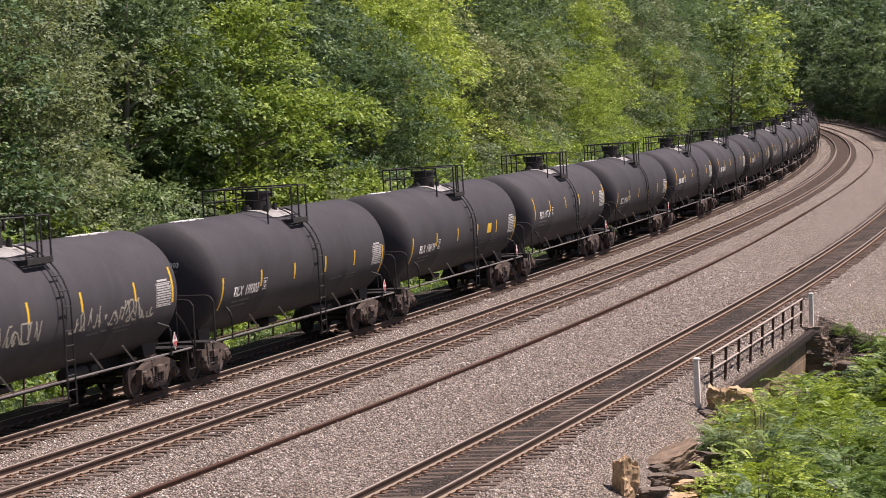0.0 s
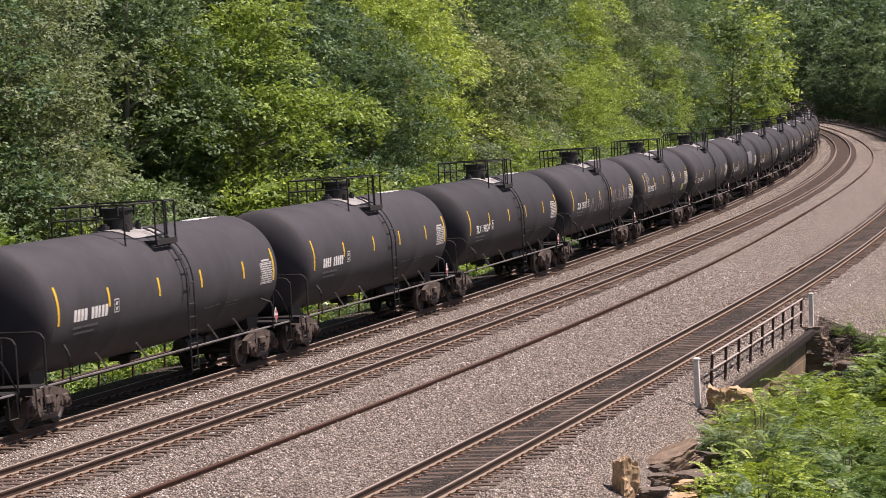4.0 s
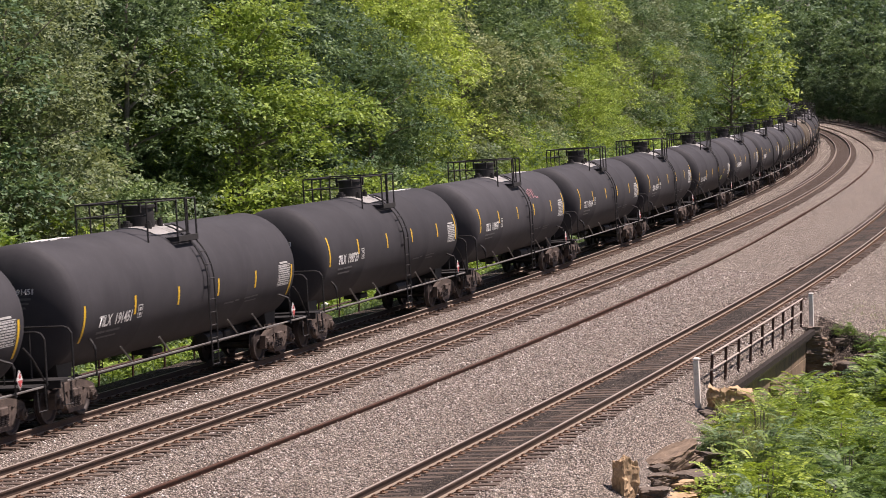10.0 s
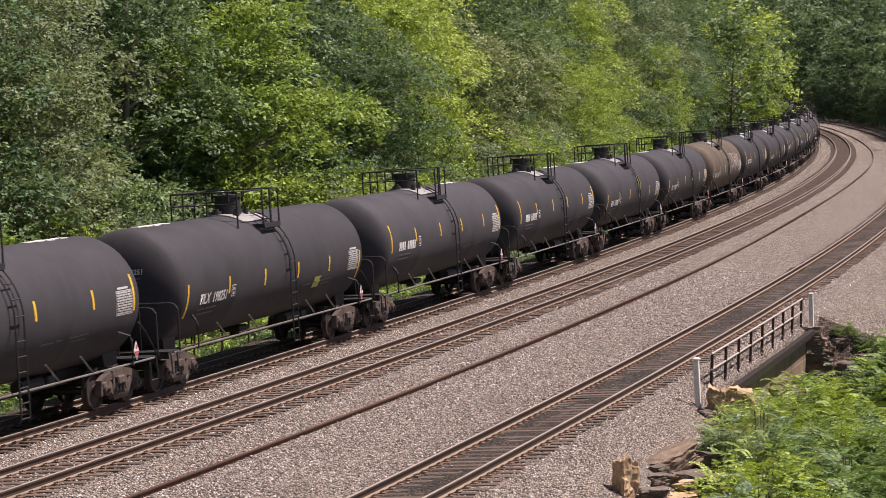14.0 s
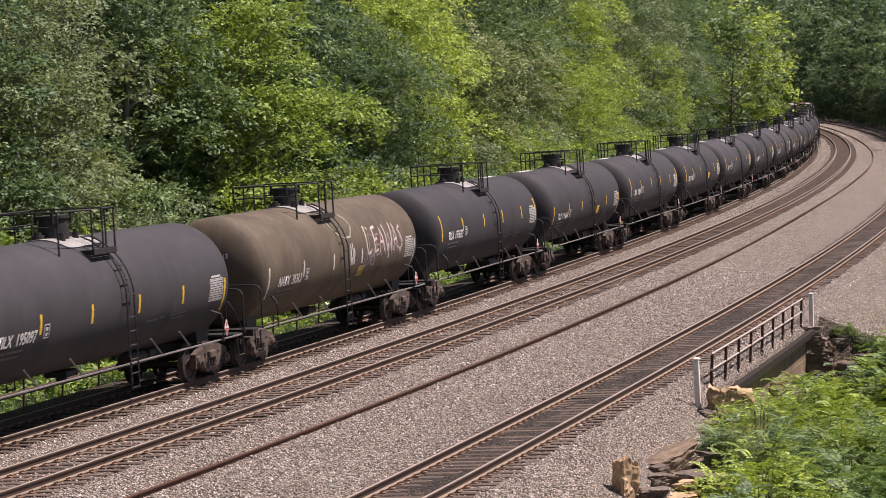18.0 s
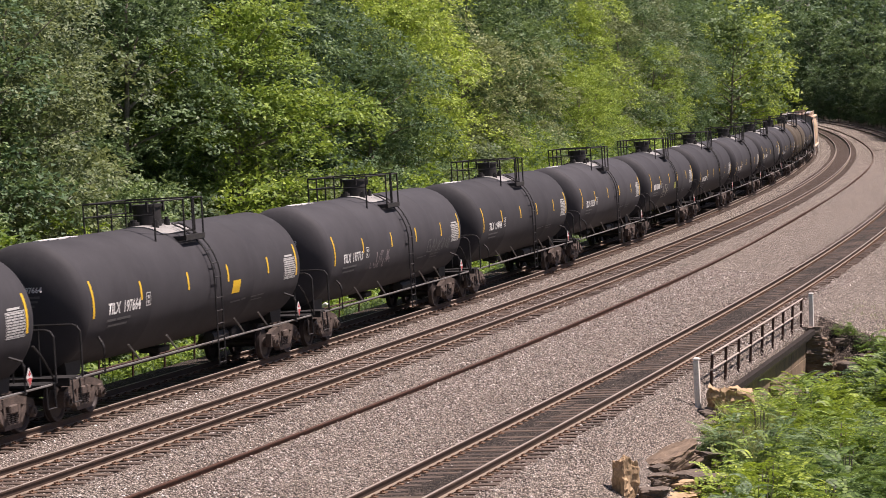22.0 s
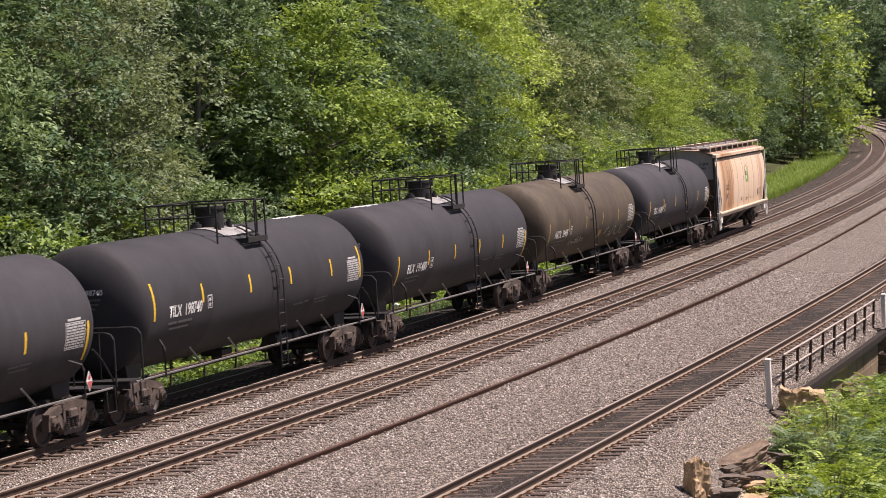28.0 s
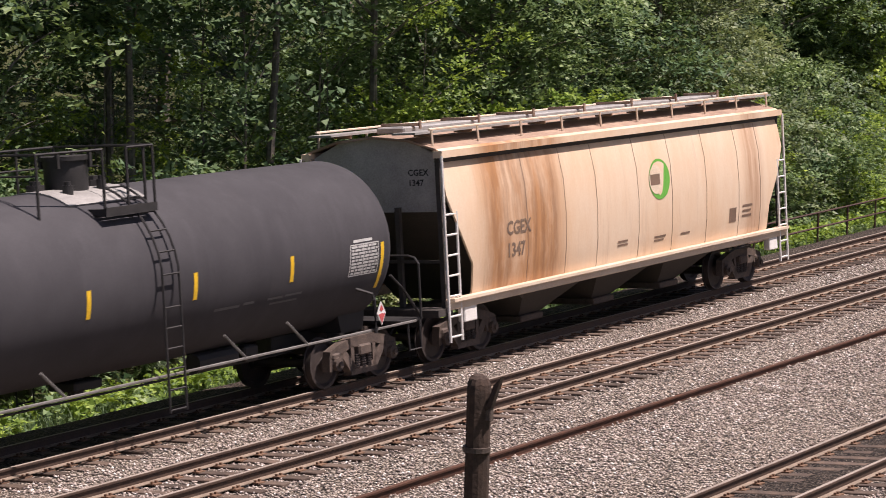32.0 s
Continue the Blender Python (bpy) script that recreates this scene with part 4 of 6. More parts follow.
        for a in range(4, 72, 13):
            q = tank_point(0.6, a, 0.11)
            zs.append((-y * q.y, q.z))
        for yy, zz in zs:
            bm = bmesh.new()
            add_rod(bm, (0.39, yy, zz), (0.82, yy, zz), 0.017, 5)
            part("ladder_rung", bm, M["steel"], car)
    # walkway, housing and fittings on top
    top = TZ + TR
    bm = bmesh.new()
    for x0, x1 in ((-0.80, 0.17), (0.19, 1.12)):
        g0 = []
        for k in range(9):
            a = radians(59 + 60 * k / 8)
            g0.append([bm.verts.new((x, -(TR + d) * math.cos(a), TZ + (TR + d) * math.sin(a))) for x in (x0, x1) for d in (0.004, 0.03)])
        for p, q in zip(g0, g0[1:]):
            for u, w in ((1, 3), (0, 1), (2, 3)):
                bm.faces.new((p[u], p[w], q[w], q[u]))
        bm.faces.new((g0[0][0], g0[0][1], g0[0][3], g0[0][2]))
    bmesh.ops.recalc_face_normals(bm, faces=bm.faces)
    part("walkway", bm, M["grate"], car, "pale galvanised plate under the fittings")
    bm = bmesh.new()
    add_box(bm, -0.46, -0.41, -1.24, -0.72, top - 0.38, top - 0.28)
    add_box(bm, 0.78, 0.83, -1.24, -0.72, top - 0.38, top - 0.28)
    add_box(bm, -0.46, 0.83, -1.26, -1.21, top - 0.40, top - 0.26)
    step = part("step_platform", bm, M["steel"], car, "black slatted platform at the ladder head")
    for i in range(7):
        bm = bmesh.new()
        add_box(bm, -0.44, 0.81, -1.22 + 0.07 * i, -1.18 + 0.07 * i, top - 0.34, top - 0.30)
        part("slat", bm, M["steel"], step)
    bm = bmesh.new()
    add_rod(bm, (0.10, 0, top - 0.1), (0.10, 0, top + 0.50), 0.36, 20)
    add_rod(bm, (0.10, 0, top + 0.48), (0.10, 0, top + 0.55), 0.40, 20)
    for k in range(4):
        a = k * 1.571 + 0.4
        add_box(bm, 0.10 + 0.41 * math.cos(a) - 0.03, 0.10 + 0.41 * math.cos(a) + 0.03, 0.41 * math.sin(a) - 0.03, 0.41 * math.sin(a) + 0.03, top + 0.36, top + 0.60)
    hs = part("fittings_housing", bm, M["steel"], car, "black cylindrical fittings housing with a lid")
    soften(hs.data)
    for x, y, r, h in ((0.78, 0.05, 0.24, 0.12), (-0.52, 0.12, 0.15, 0.12), (-0.34, -0.40, 0.09, 0.10), (0.56, -0.34, 0.08, 0.14)):
        bm = bmesh.new()
        add_rod(bm, (x, y, top - 0.08), (x, y, top + h), r, 14)
        add_rod(bm, (x, y, top + h), (x, y, top + h + 0.06), r * 0.6, 10)
        part("valve_cap", bm, M["steel"], car)
    for x, y, z0 in ((-0.44, -1.22, -0.36), (0.15, -1.22, -0.36), (0.82, -1.22, -0.36), (0.92, -0.95, -0.36), (-1.7, -0.95, -0.35), (-1.7, 0.95, -0.35), (-0.85, 0.95, -0.35), (0.0, 0.95, -0.35), (0.92, 0.95, -0.35)):
        bm = bmesh.new()
        add_rod(bm, (x, y, top + z0), (x, y, top + 0.66), 0.026, 6)
        part("handrail_post", bm, M["steel"], car)
    bm = bmesh.new()
    add_pipe(bm, [(0.15, -1.22, top + 0.66), (0.82, -1.22, top + 0.66), (0.92, -0.95, top + 0.66), (0.92, 0.95, top + 0.66), (-1.7, 0.95, top + 0.66), (-1.7, -0.95, top + 0.66), (-0.44, -1.22, top + 0.66)], 0.024, 6)
    add_pipe(bm, [(0.92, 0.0, top + 0.33), (0.92, 0.95, top + 0.33), (-1.7, 0.95, top + 0.33), (-1.7, -0.95, top + 0.33)], 0.018, 6)
    part("handrail", bm, M["steel"], car)
    for x0, x1 in ((-6.5, -4.5), (4.35, 6.4)):
        bm = bmesh.new()
        for i in range(5):
            w = 0.10 + 0.05 * ((i * 7) % 3)
            add_box(bm, x0 + (x1 - x0) * i / 5, x0 + (x1 - x0) * (i + 0.98) / 5, -w, w, top - 0.012, top + 0.008)
        part("crown_seal", bm, M["white"], car, "chalky white strip along the tank's crown")
    # bottom outlet and brake gear
    bm = bmesh.new()
    add_rod(bm, (0, 0, 0.72), (0, 0, TZ - TR + 0.05), 0.14, 12)
    add_box(bm, -0.35, 0.35, -0.3, 0.3, 0.82, 0.98, bevel=0.03)
    part("bottom_outlet", bm, M["steel"], car)
    bm = bmesh.new()
    add_rod(bm, (2.4, -0.55, 0.92), (3.5, -0.55, 0.92), 0.17, 10)
    add_box(bm, 3.7, 4.1, -0.7, -0.4, 0.78, 1.05, bevel=0.03)
    add_rod(bm, (-5.6, -0.35, 0.72), (5.6, -0.35, 0.72), 0.02, 5)
    part("brake_cylinder", bm, M["steel"], car)
    # markings on the near side
    for x in marks["stripes"]:
        long = abs(x) > 6.5
        h = 0.88 if long else 0.45
        bars("reflective_stripe", [(-0.05, -h / 2, 0.10, h)], M["yellow"], x, marks["long" if long else "short"], car, "yellow reflective stripe")
    rects = []
    for i in range(9):
        y = 0.24 - 0.06 * i
        x = 0.0
        r2 = random.Random(i)
        while x < 0.78:
            w = r2.uniform(0.06, 0.2)
            rects.append((x + 0.03, y, min(w, 0.83 - x), 0.040))
            x += w + 0.025
    rects += [(-0.02, -0.27, 0.02, 0.58), (0.88, -0.27, 0.02, 0.58), (0, -0.27, 0.88, 0.02), (0, 0.29, 0.88, 0.02), (0.40, -0.25, 0.018, 0.54), (0.1, 0.34, 0.6, 0.05)]
    bars("stencil_block", rects, M["stencil"], 5.90, marks["block"], car, "block of small white stencilled lines")
    bars("faint_stencil", [(0, 0, 0.5, 0.06), (0.56, 0, 0.8, 0.06), (0.1, -0.13, 1.1, 0.05)], M["faint"], -6.1, marks["letters"] - 6.5, car)
    bars("faint_stencil", [(0, 0, 0.7, 0.05), (0.8, 0.02, 0.3, 0.05)], M["faint"], 2.0, -26, car)
    bars("faint_stencil", [(0, 0, 0.45, 0.04), (0.5, 0.01, 0.5, 0.04), (0.1, -0.1, 0.8, 0.04)], M["faint"], 3.5, -25, car)
    return car


# ---- covered hopper car ----
HOP_HALF = 8.25
H_SIDE = [(1.28, 1.50), (1.36, 1.53), (1.9, 1.60), (2.6, 1.63), (3.3, 1.60), (3.85, 1.50), (4.06, 1.44)]


def hopper_material():
    """Cream paint, rusted through in broad runs on its front third and in thin runs elsewhere."""
    n = Nodes("rust_streaked_cream_paint")
    co = n.coords()
    xx = n.add("ShaderNodeSeparateXYZ")
    n.link(co, xx.inputs[0])

    def between(lo0, lo1, hi0, hi1):
        """One from lo1 to hi0 along the car, none before lo0 and after hi1."""
        ends = []
        for a, b in ((lo0, lo1), (hi1, hi0)):
            m = n.add("ShaderNodeMapRange")
            m.interpolation_type = "SMOOTHSTEP"
            m.inputs[1].default_value, m.inputs[2].default_value = a, b
            n.link(xx.outputs[0], m.inputs[0])
            ends.append(m.outputs[0])
        m = n.add("ShaderNodeMath")
        m.operation = "MULTIPLY"
        n.link(ends[0], m.inputs[0])
        n.link(ends[1], m.inputs[1])
        return m.outputs[0]

    def times(a, b):
        m = n.add("ShaderNodeMath")
        m.operation = "MULTIPLY"
        n.link(a, m.inputs[0])
        n.link(b, m.inputs[1])
        return m.outputs[0]

    broad = n.noise(0.85, 7.0, 0.7, co, (1.0, 0.2, 0.30))
    thin = n.noise(3.2, 6.0, 0.68, co, (1.0, 0.2, 0.10))
    fine = n.noise(26.0, 3.0, 0.6, co)
    c = n.mix(n.ramp(fine, [(0.35, 0.0), (0.75, 0.5)]), (0.72, 0.57, 0.425), (0.63, 0.475, 0.335))
    c = n.mix(n.ramp(broad, [(0.42, 0.0), (0.75, 0.55)]), c, (0.60, 0.35, 0.17))
    front = between(-6.9, -5.9, -3.9, -2.9)
    c = n.mix(times(front, n.ramp(broad, [(0.30, 0.25), (0.55, 0.95)])), c, (0.42, 0.205, 0.085))
    c = n.mix(times(front, n.ramp(thin, [(0.44, 0.0), (0.66, 0.62)])), c, (0.17, 0.085, 0.045))
    rear = between(5.3, 5.9, 6.2, 6.8)
    c = n.mix(times(rear, n.ramp(thin, [(0.35, 0.2), (0.65, 0.8)])), c, (0.36, 0.18, 0.09))
    c = n.mix(n.ramp(thin, [(0.56, 0.0), (0.80, 0.40)]), c, (0.30, 0.16, 0.09))
    return n.set(c, 0.62, 0.0, 0.35)


M["hopper"] = hopper_material()
M["faded_brown"] = worn("faded_brown_stencil", (0.15, 0.105, 0.08), (0.26, 0.18, 0.12), 3.0, 0.7)
M["roof"] = worn("rusty_tan_roof_sheet", (0.42, 0.30, 0.22), (0.20, 0.12, 0.09), 1.4, 0.75)


def hopper_car():
    car = tagged(new("covered_hopper_car"), "cream covered hopper car with rust streaks and a green round logo", "hopper car", "cars of the train")
    # side sheets
    for y in (-1, 1):
        bm = bmesh.new()
        rows = []
        for z, w in H_SIDE:
            t = (z - H_SIDE[0][0]) / (H_SIDE[-1][0] - H_SIDE[0][0])
            e = 7.35 + 0.95 * smooth(0.15, 0.75, t)
            xs = [-e] + [-6.6 + 13.2 * i / 14 for i in range(15)] + [e]
            rows.append([bm.verts.new((x, y * w, z)) for x in xs])
        inner = [[bm.verts.new((v.co.x, v.co.y - y * 0.04, v.co.z)) for v in r] for r in rows]
        for R in (rows, inner):
            for a, b in zip(R, R[1:]):
                for i in range(len(a) - 1):
                    bm.faces.new((a[i], a[i + 1], b[i + 1], b[i]))
        for i in range(len(rows) - 1):
            for k in (0, -1):
                bm.faces.new((rows[i][k], rows[i + 1][k], inner[i + 1][k], inner[i][k]))
        bmesh.ops.recalc_face_normals(bm, faces=bm.faces)
        ob = part("side_sheet", bm, M["hopper"], car)
        soften(ob.data, 50)
        for x in (-5.1, -3.4, -1.93, 0.10, 1.84, 3.71, 5.56, 6.84):
            bm = bmesh.new()
            prev = None
            for z, w in H_SIDE:
                r = [bm.verts.new((x - 0.009, y * (w + 0.003), z)), bm.verts.new((x, y * (w + 0.010), z)), bm.verts.new((x + 0.009, y * (w + 0.003), z))]
                if prev:
                    bm.faces.new((prev[0], prev[1], r[1], r[0]))
                    bm.faces.new((prev[1], prev[2], r[2], r[1]))
                prev = r
            part("panel_seam", bm, M["roof"], car)
        bm = bmesh.new()
        add_box(bm, -8.35, 8.35, min(y * 1.46, y * 1.62), max(y * 1.46, y * 1.62), 1.08, 1.30, bevel=0.02)
        add_box(bm, -8.35, 8.35, min(y * 1.56, y * 1.70), max(y * 1.56, y * 1.70), 1.24, 1.30)
        part("side_sill", bm, M["cream"], car)
        bm = bmesh.new()
        add_slab(bm, [(-8.4, 4.06), (8.4, 4.06), (8.4, 4.20), (-8.4, 4.20)], y * 1.40, y * 1.60)
        part("eave_plate", bm, M["hopper"], car)
        bm = bmesh.new()
        add_slab(bm, [(-8.3, 3.97), (8.3, 3.97), (8.3, 4.05), (-8.3, 4.05)], y * 1.40, y * 1.50)
        part("eave_seam", bm, M["end_dark"], car)
        # running rail along the roof edge
        bm = bmesh.new()
        add_rod(bm, (-8.3, y * 1.28, 4.62), (8.3, y * 1.28, 4.62), 0.025, 6)
        part("roof_rail", bm, M["cream"], car)
        for i in range(10):
            bm = bmesh.new()
            x = -8.2 + 16.4 * i / 9
            add_rod(bm, (x, y * 1.30, 4.24), (x, y * 1.28, 4.62), 0.025, 5)
            part("roof_rail_post", bm, M["cream"], car)
        # corner ladders
        for sx in (-1, 1):
            bm = bmesh.new()
            x = sx * 8.42
            for dx in (0.0, -sx * 0.46):
                add_rod(bm, (x + dx, y * 1.60, 0.45 if dx else 0.45), (x + dx, y * 1.60, 4.1 if not dx else 3.0), 0.032, 6)
            part("ladder_rail", bm, M["post_white"], car)
            for i in range(7):
                bm = bmesh.new()
                z = 0.55 + 0.40 * i
                add_rod(bm, (x, y * 1.60, z), (x - sx * 0.46, y * 1.60, z), 0.022, 5)
                part("ladder_rung", bm, M["post_white"], car)
            bm = bmesh.new()
            add_box(bm, min(x - sx * 0.6, x - sx * 1.1), max(x - sx * 0.6, x - sx * 1.1), min(y * 1.44, y * 1.6), max(y * 1.44, y * 1.6), 0.78, 1.1, bevel=0.02)
            part("jacking_pad", bm, M["post_white"], car)
    # ends: upright end sheet above, slope sheet below, end frame
    for sx in (-1, 1):
        bm = bmesh.new()
        outline = [(-1.42, 3.0), (-1.56, 3.4), (-1.42, 4.1), (-0.75, 4.42), (0, 4.50), (0.75, 4.42), (1.42, 4.1), (1.56, 3.4), (1.42, 3.0)]
        a = [bm.verts.new((sx * 8.22, yy, zz)) for yy, zz in outline]
        b = [bm.verts.new((sx * 8.16, yy, zz)) for yy, zz in outline]
        bm.faces.new(a), bm.faces.new(list(reversed(b)))
        for i in range(len(a)):
            j = (i + 1) % len(a)
            bm.faces.new((a[i], a[j], b[j], b[i]))
        bmesh.ops.recalc_face_normals(bm, faces=bm.faces)
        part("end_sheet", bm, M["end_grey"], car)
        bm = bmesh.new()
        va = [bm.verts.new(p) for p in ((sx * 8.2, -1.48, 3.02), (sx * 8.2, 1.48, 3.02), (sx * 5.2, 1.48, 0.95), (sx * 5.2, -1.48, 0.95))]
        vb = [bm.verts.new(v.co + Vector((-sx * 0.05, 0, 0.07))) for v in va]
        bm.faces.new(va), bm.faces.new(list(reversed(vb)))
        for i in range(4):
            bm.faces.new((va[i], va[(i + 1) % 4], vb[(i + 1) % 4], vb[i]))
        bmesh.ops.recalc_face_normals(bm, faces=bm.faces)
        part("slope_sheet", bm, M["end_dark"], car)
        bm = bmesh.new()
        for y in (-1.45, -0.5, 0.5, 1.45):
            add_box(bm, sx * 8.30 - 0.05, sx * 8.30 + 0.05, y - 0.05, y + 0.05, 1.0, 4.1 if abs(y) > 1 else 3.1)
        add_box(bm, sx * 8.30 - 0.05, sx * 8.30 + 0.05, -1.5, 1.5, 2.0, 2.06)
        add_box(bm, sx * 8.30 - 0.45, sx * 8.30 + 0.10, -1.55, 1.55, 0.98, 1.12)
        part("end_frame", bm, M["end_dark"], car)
        coupler_part = new("draft_gear")
        coupler_part.parent = car
        coupler_part.matrix_basis = Matrix.Translation((-sx * 0.42, 0, 0))
        coupler(coupler_part, sx)
        truck(car, sx * 6.35)
    # roof
    bm = bmesh.new()
    prof = [(-1.58, 4.16), (-1.45, 4.24), (-0.8, 4.44), (0.0, 4.52), (0.8, 4.44), (1.45, 4.24), (1.58, 4.16)]
    a = [bm.verts.new((-8.35, y, z)) for y, z in prof]
    b = [bm.verts.new((8.35, y, z)) for y, z in prof]
    c = [bm.verts.new((-8.35, y, z - 0.05)) for y, z in prof]
    d = [bm.verts.new((8.35, y, z - 0.05)) for y, z in prof]
    for i in range(len(prof) - 1):
        bm.faces.new((a[i], a[i + 1], b[i + 1], b[i]))
        bm.faces.new((c[i], c[i + 1], d[i + 1], d[i]))
        bm.faces.new((a[i], a[i + 1], c[i + 1], c[i]))
        bm.faces.new((b[i], b[i + 1], d[i + 1], d[i]))
    bmesh.ops.recalc_face_normals(bm, faces=bm.faces)
    for f in bm.faces:
        f.material_index = 1 if abs(f.calc_center_median().y) < 1.4 else 0
    roof = part("roof", bm, M["hopper"], car)
    roof.data.materials.append(M["roof"])
    for y in (-0.95, 0.95):
        bm = bmesh.new()
        add_box(bm, -8.7, 8.7, y - 0.26, y + 0.26, 4.54, 4.58)
        part("roof_walk", bm, M["grate"], car)
    bm = bmesh.new()
    add_box(bm, -7.6, 7.6, -0.32, 0.32, 4.52, 4.66, bevel=0.03)
    part("trough_hatch", bm, M["grate"], car)
    for i in range(7):
        bm = bmesh.new()
        x = -7.2 + 2.4 * i
        add_box(bm, x - 0.05, x + 0.05, -0.42, 0.42, 4.66, 4.72)
        add_rod(bm, (x, -0.46, 4.60), (x, -0.46, 4.78), 0.03, 5)
        part("hatch_clamp", bm, M["roof"], car)
    for i in range(11):
        bm = bmesh.new()
        x = -7.9 + 15.8 * i / 10
        add_box(bm, x - 0.02, x + 0.02, -1.12, -0.72, 4.47, 4.54)
        part("roof_bow", bm, M["roof"], car)
        bm = bmesh.new()
        add_box(bm, x - 0.02, x + 0.02, 0.72, 1.12, 4.47, 4.54)
        part("roof_bow", bm, M["roof"], car)
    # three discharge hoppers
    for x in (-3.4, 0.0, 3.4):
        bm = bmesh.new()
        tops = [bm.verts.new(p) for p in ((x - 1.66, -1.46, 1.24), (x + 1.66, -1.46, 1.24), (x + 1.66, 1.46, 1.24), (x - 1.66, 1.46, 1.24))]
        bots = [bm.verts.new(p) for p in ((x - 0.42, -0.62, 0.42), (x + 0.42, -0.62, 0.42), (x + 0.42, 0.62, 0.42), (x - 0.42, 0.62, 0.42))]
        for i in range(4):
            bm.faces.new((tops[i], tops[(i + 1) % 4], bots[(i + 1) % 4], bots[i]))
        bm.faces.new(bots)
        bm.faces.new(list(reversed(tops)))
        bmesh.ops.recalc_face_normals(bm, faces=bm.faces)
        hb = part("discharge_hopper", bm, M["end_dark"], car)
        bm = bmesh.new()
        add_box(bm, x - 0.5, x + 0.5, -0.72, 0.72, 0.30, 0.44, bevel=0.02)
        part("outlet_gate", bm, M["truck"], hb)
    bm = bmesh.new()
    add_box(bm, -8.2, 8.2, -0.2, 0.2, 0.78, 1.0)
    part("centre_sill", bm, M["end_dark"], car)

    def on_side(me, x0, z0, lift):
        for v in me.vertices:
            z = z0 + v.co.y
            w = float(np.interp(z, [h[0] for h in H_SIDE], [h[1] for h in H_SIDE]))
            v.co = Vector((x0 + v.co.x, -(w + lift), z))
        return me

    for txt, x0, z0, h in (("CGEX", -6.0, 2.35, 0.28), ("1347", -6.0, 1.90, 0.28)):
        mesh_part("lettering", on_side(text_mesh(txt, h), x0, z0, 0.008), M["faded_brown"], car, "faded dark stencilled lettering")
    for txt, z0 in (("CGEX", 3.72), ("1347", 3.52)):
        me = text_mesh(txt, 0.125)
        for v in me.vertices:
            v.co = Vector((-8.226, -0.72 - v.co.x, z0 + v.co.y))
        me.transform(Matrix.Identity(4))
        mesh_part("lettering", me, M["steel"], car, "small dark stencilled lettering")
    # round logo: a green disc with a pale disc set to one side on it and a brown band
    for name, cx, rx, rz, mat, lift, lab in (("logo_disc", 1.21, 0.54, 0.46, "logo_green", 0.008, "green disc of the logo"), ("logo_field", 1.02, 0.34, 0.33, "cream", 0.012, "pale field of the logo")):
        bm = bmesh.new()
        bm.faces.new([bm.verts.new((rx * math.cos(i * math.pi / 16), rz * math.sin(i * math.pi / 16), 0)) for i in range(32)])
        bmesh.ops.triangulate(bm, faces=bm.faces)
        me = bpy.data.meshes.new(name)
        bm.to_mesh(me)
        bm.free()
        mesh_part(name, on_side(me, cx, 2.98, lift), M[mat], car, lab)
    bm = bmesh.new()
    bm.faces.new([bm.verts.new((x, y, 0)) for x, y in ((-0.24, -0.12), (0.24, -0.12), (0.24, 0.12), (-0.24, 0.12))])
    me = bpy.data.meshes.new("logo_band")
    bm.to_mesh(me)
    bm.free()
    mesh_part("logo_band", on_side(me, 0.98, 2.98, 0.016), M["logo_brown"], car, "brown band of the logo")
    for x0, z0, w, h in ((5.0, 1.66, 0.40, 0.34), (5.75, 1.98, 0.6, 0.05), (5.75, 1.86, 0.5, 0.05), (5.75, 1.74, 0.55, 0.05), (-0.95, 1.72, 0.5, 0.04), (-0.95, 1.64, 0.5, 0.04), (0.9, 1.66, 0.6, 0.04), (0.9, 1.58, 0.5, 0.04), (2.3, 1.62, 0.5, 0.04)):
        bm = bmesh.new()
        bm.faces.new([bm.verts.new(p) for p in ((0, 0, 0), (w, 0, 0), (w, h, 0), (0, h, 0))])
        me = bpy.data.meshes.new("data_panel")
        bm.to_mesh(me)
        bm.free()
        mesh_part("data_panel", on_side(me, x0, z0, 0.009), M["logo_brown"], car)
    for ch in car.children:
        if not (ch.name.startswith("truck") or ch.name.startswith("draft")):
            ch.data.transform(Matrix.Translation((0, 0, 0.03)) @ Matrix.Diagonal((0.935, 1, 0.965, 1)))
            for sub_part in ch.children:
                sub_part.data.transform(Matrix.Translation((0, 0, 0.03)) @ Matrix.Diagonal((0.935, 1, 0.965, 1)))
    return car


# grey in place of cream: the end's shade is put into its paint colour
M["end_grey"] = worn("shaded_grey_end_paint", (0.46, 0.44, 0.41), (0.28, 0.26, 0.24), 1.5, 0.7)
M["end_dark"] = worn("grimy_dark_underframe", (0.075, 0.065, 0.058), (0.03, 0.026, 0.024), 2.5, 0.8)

# ---- the train ----
S_REF = 8.008    # centre of the first car at the start
FIRST, LAST = -1, 36
CARS = {}
IDENT = pose(0, 0, 0)


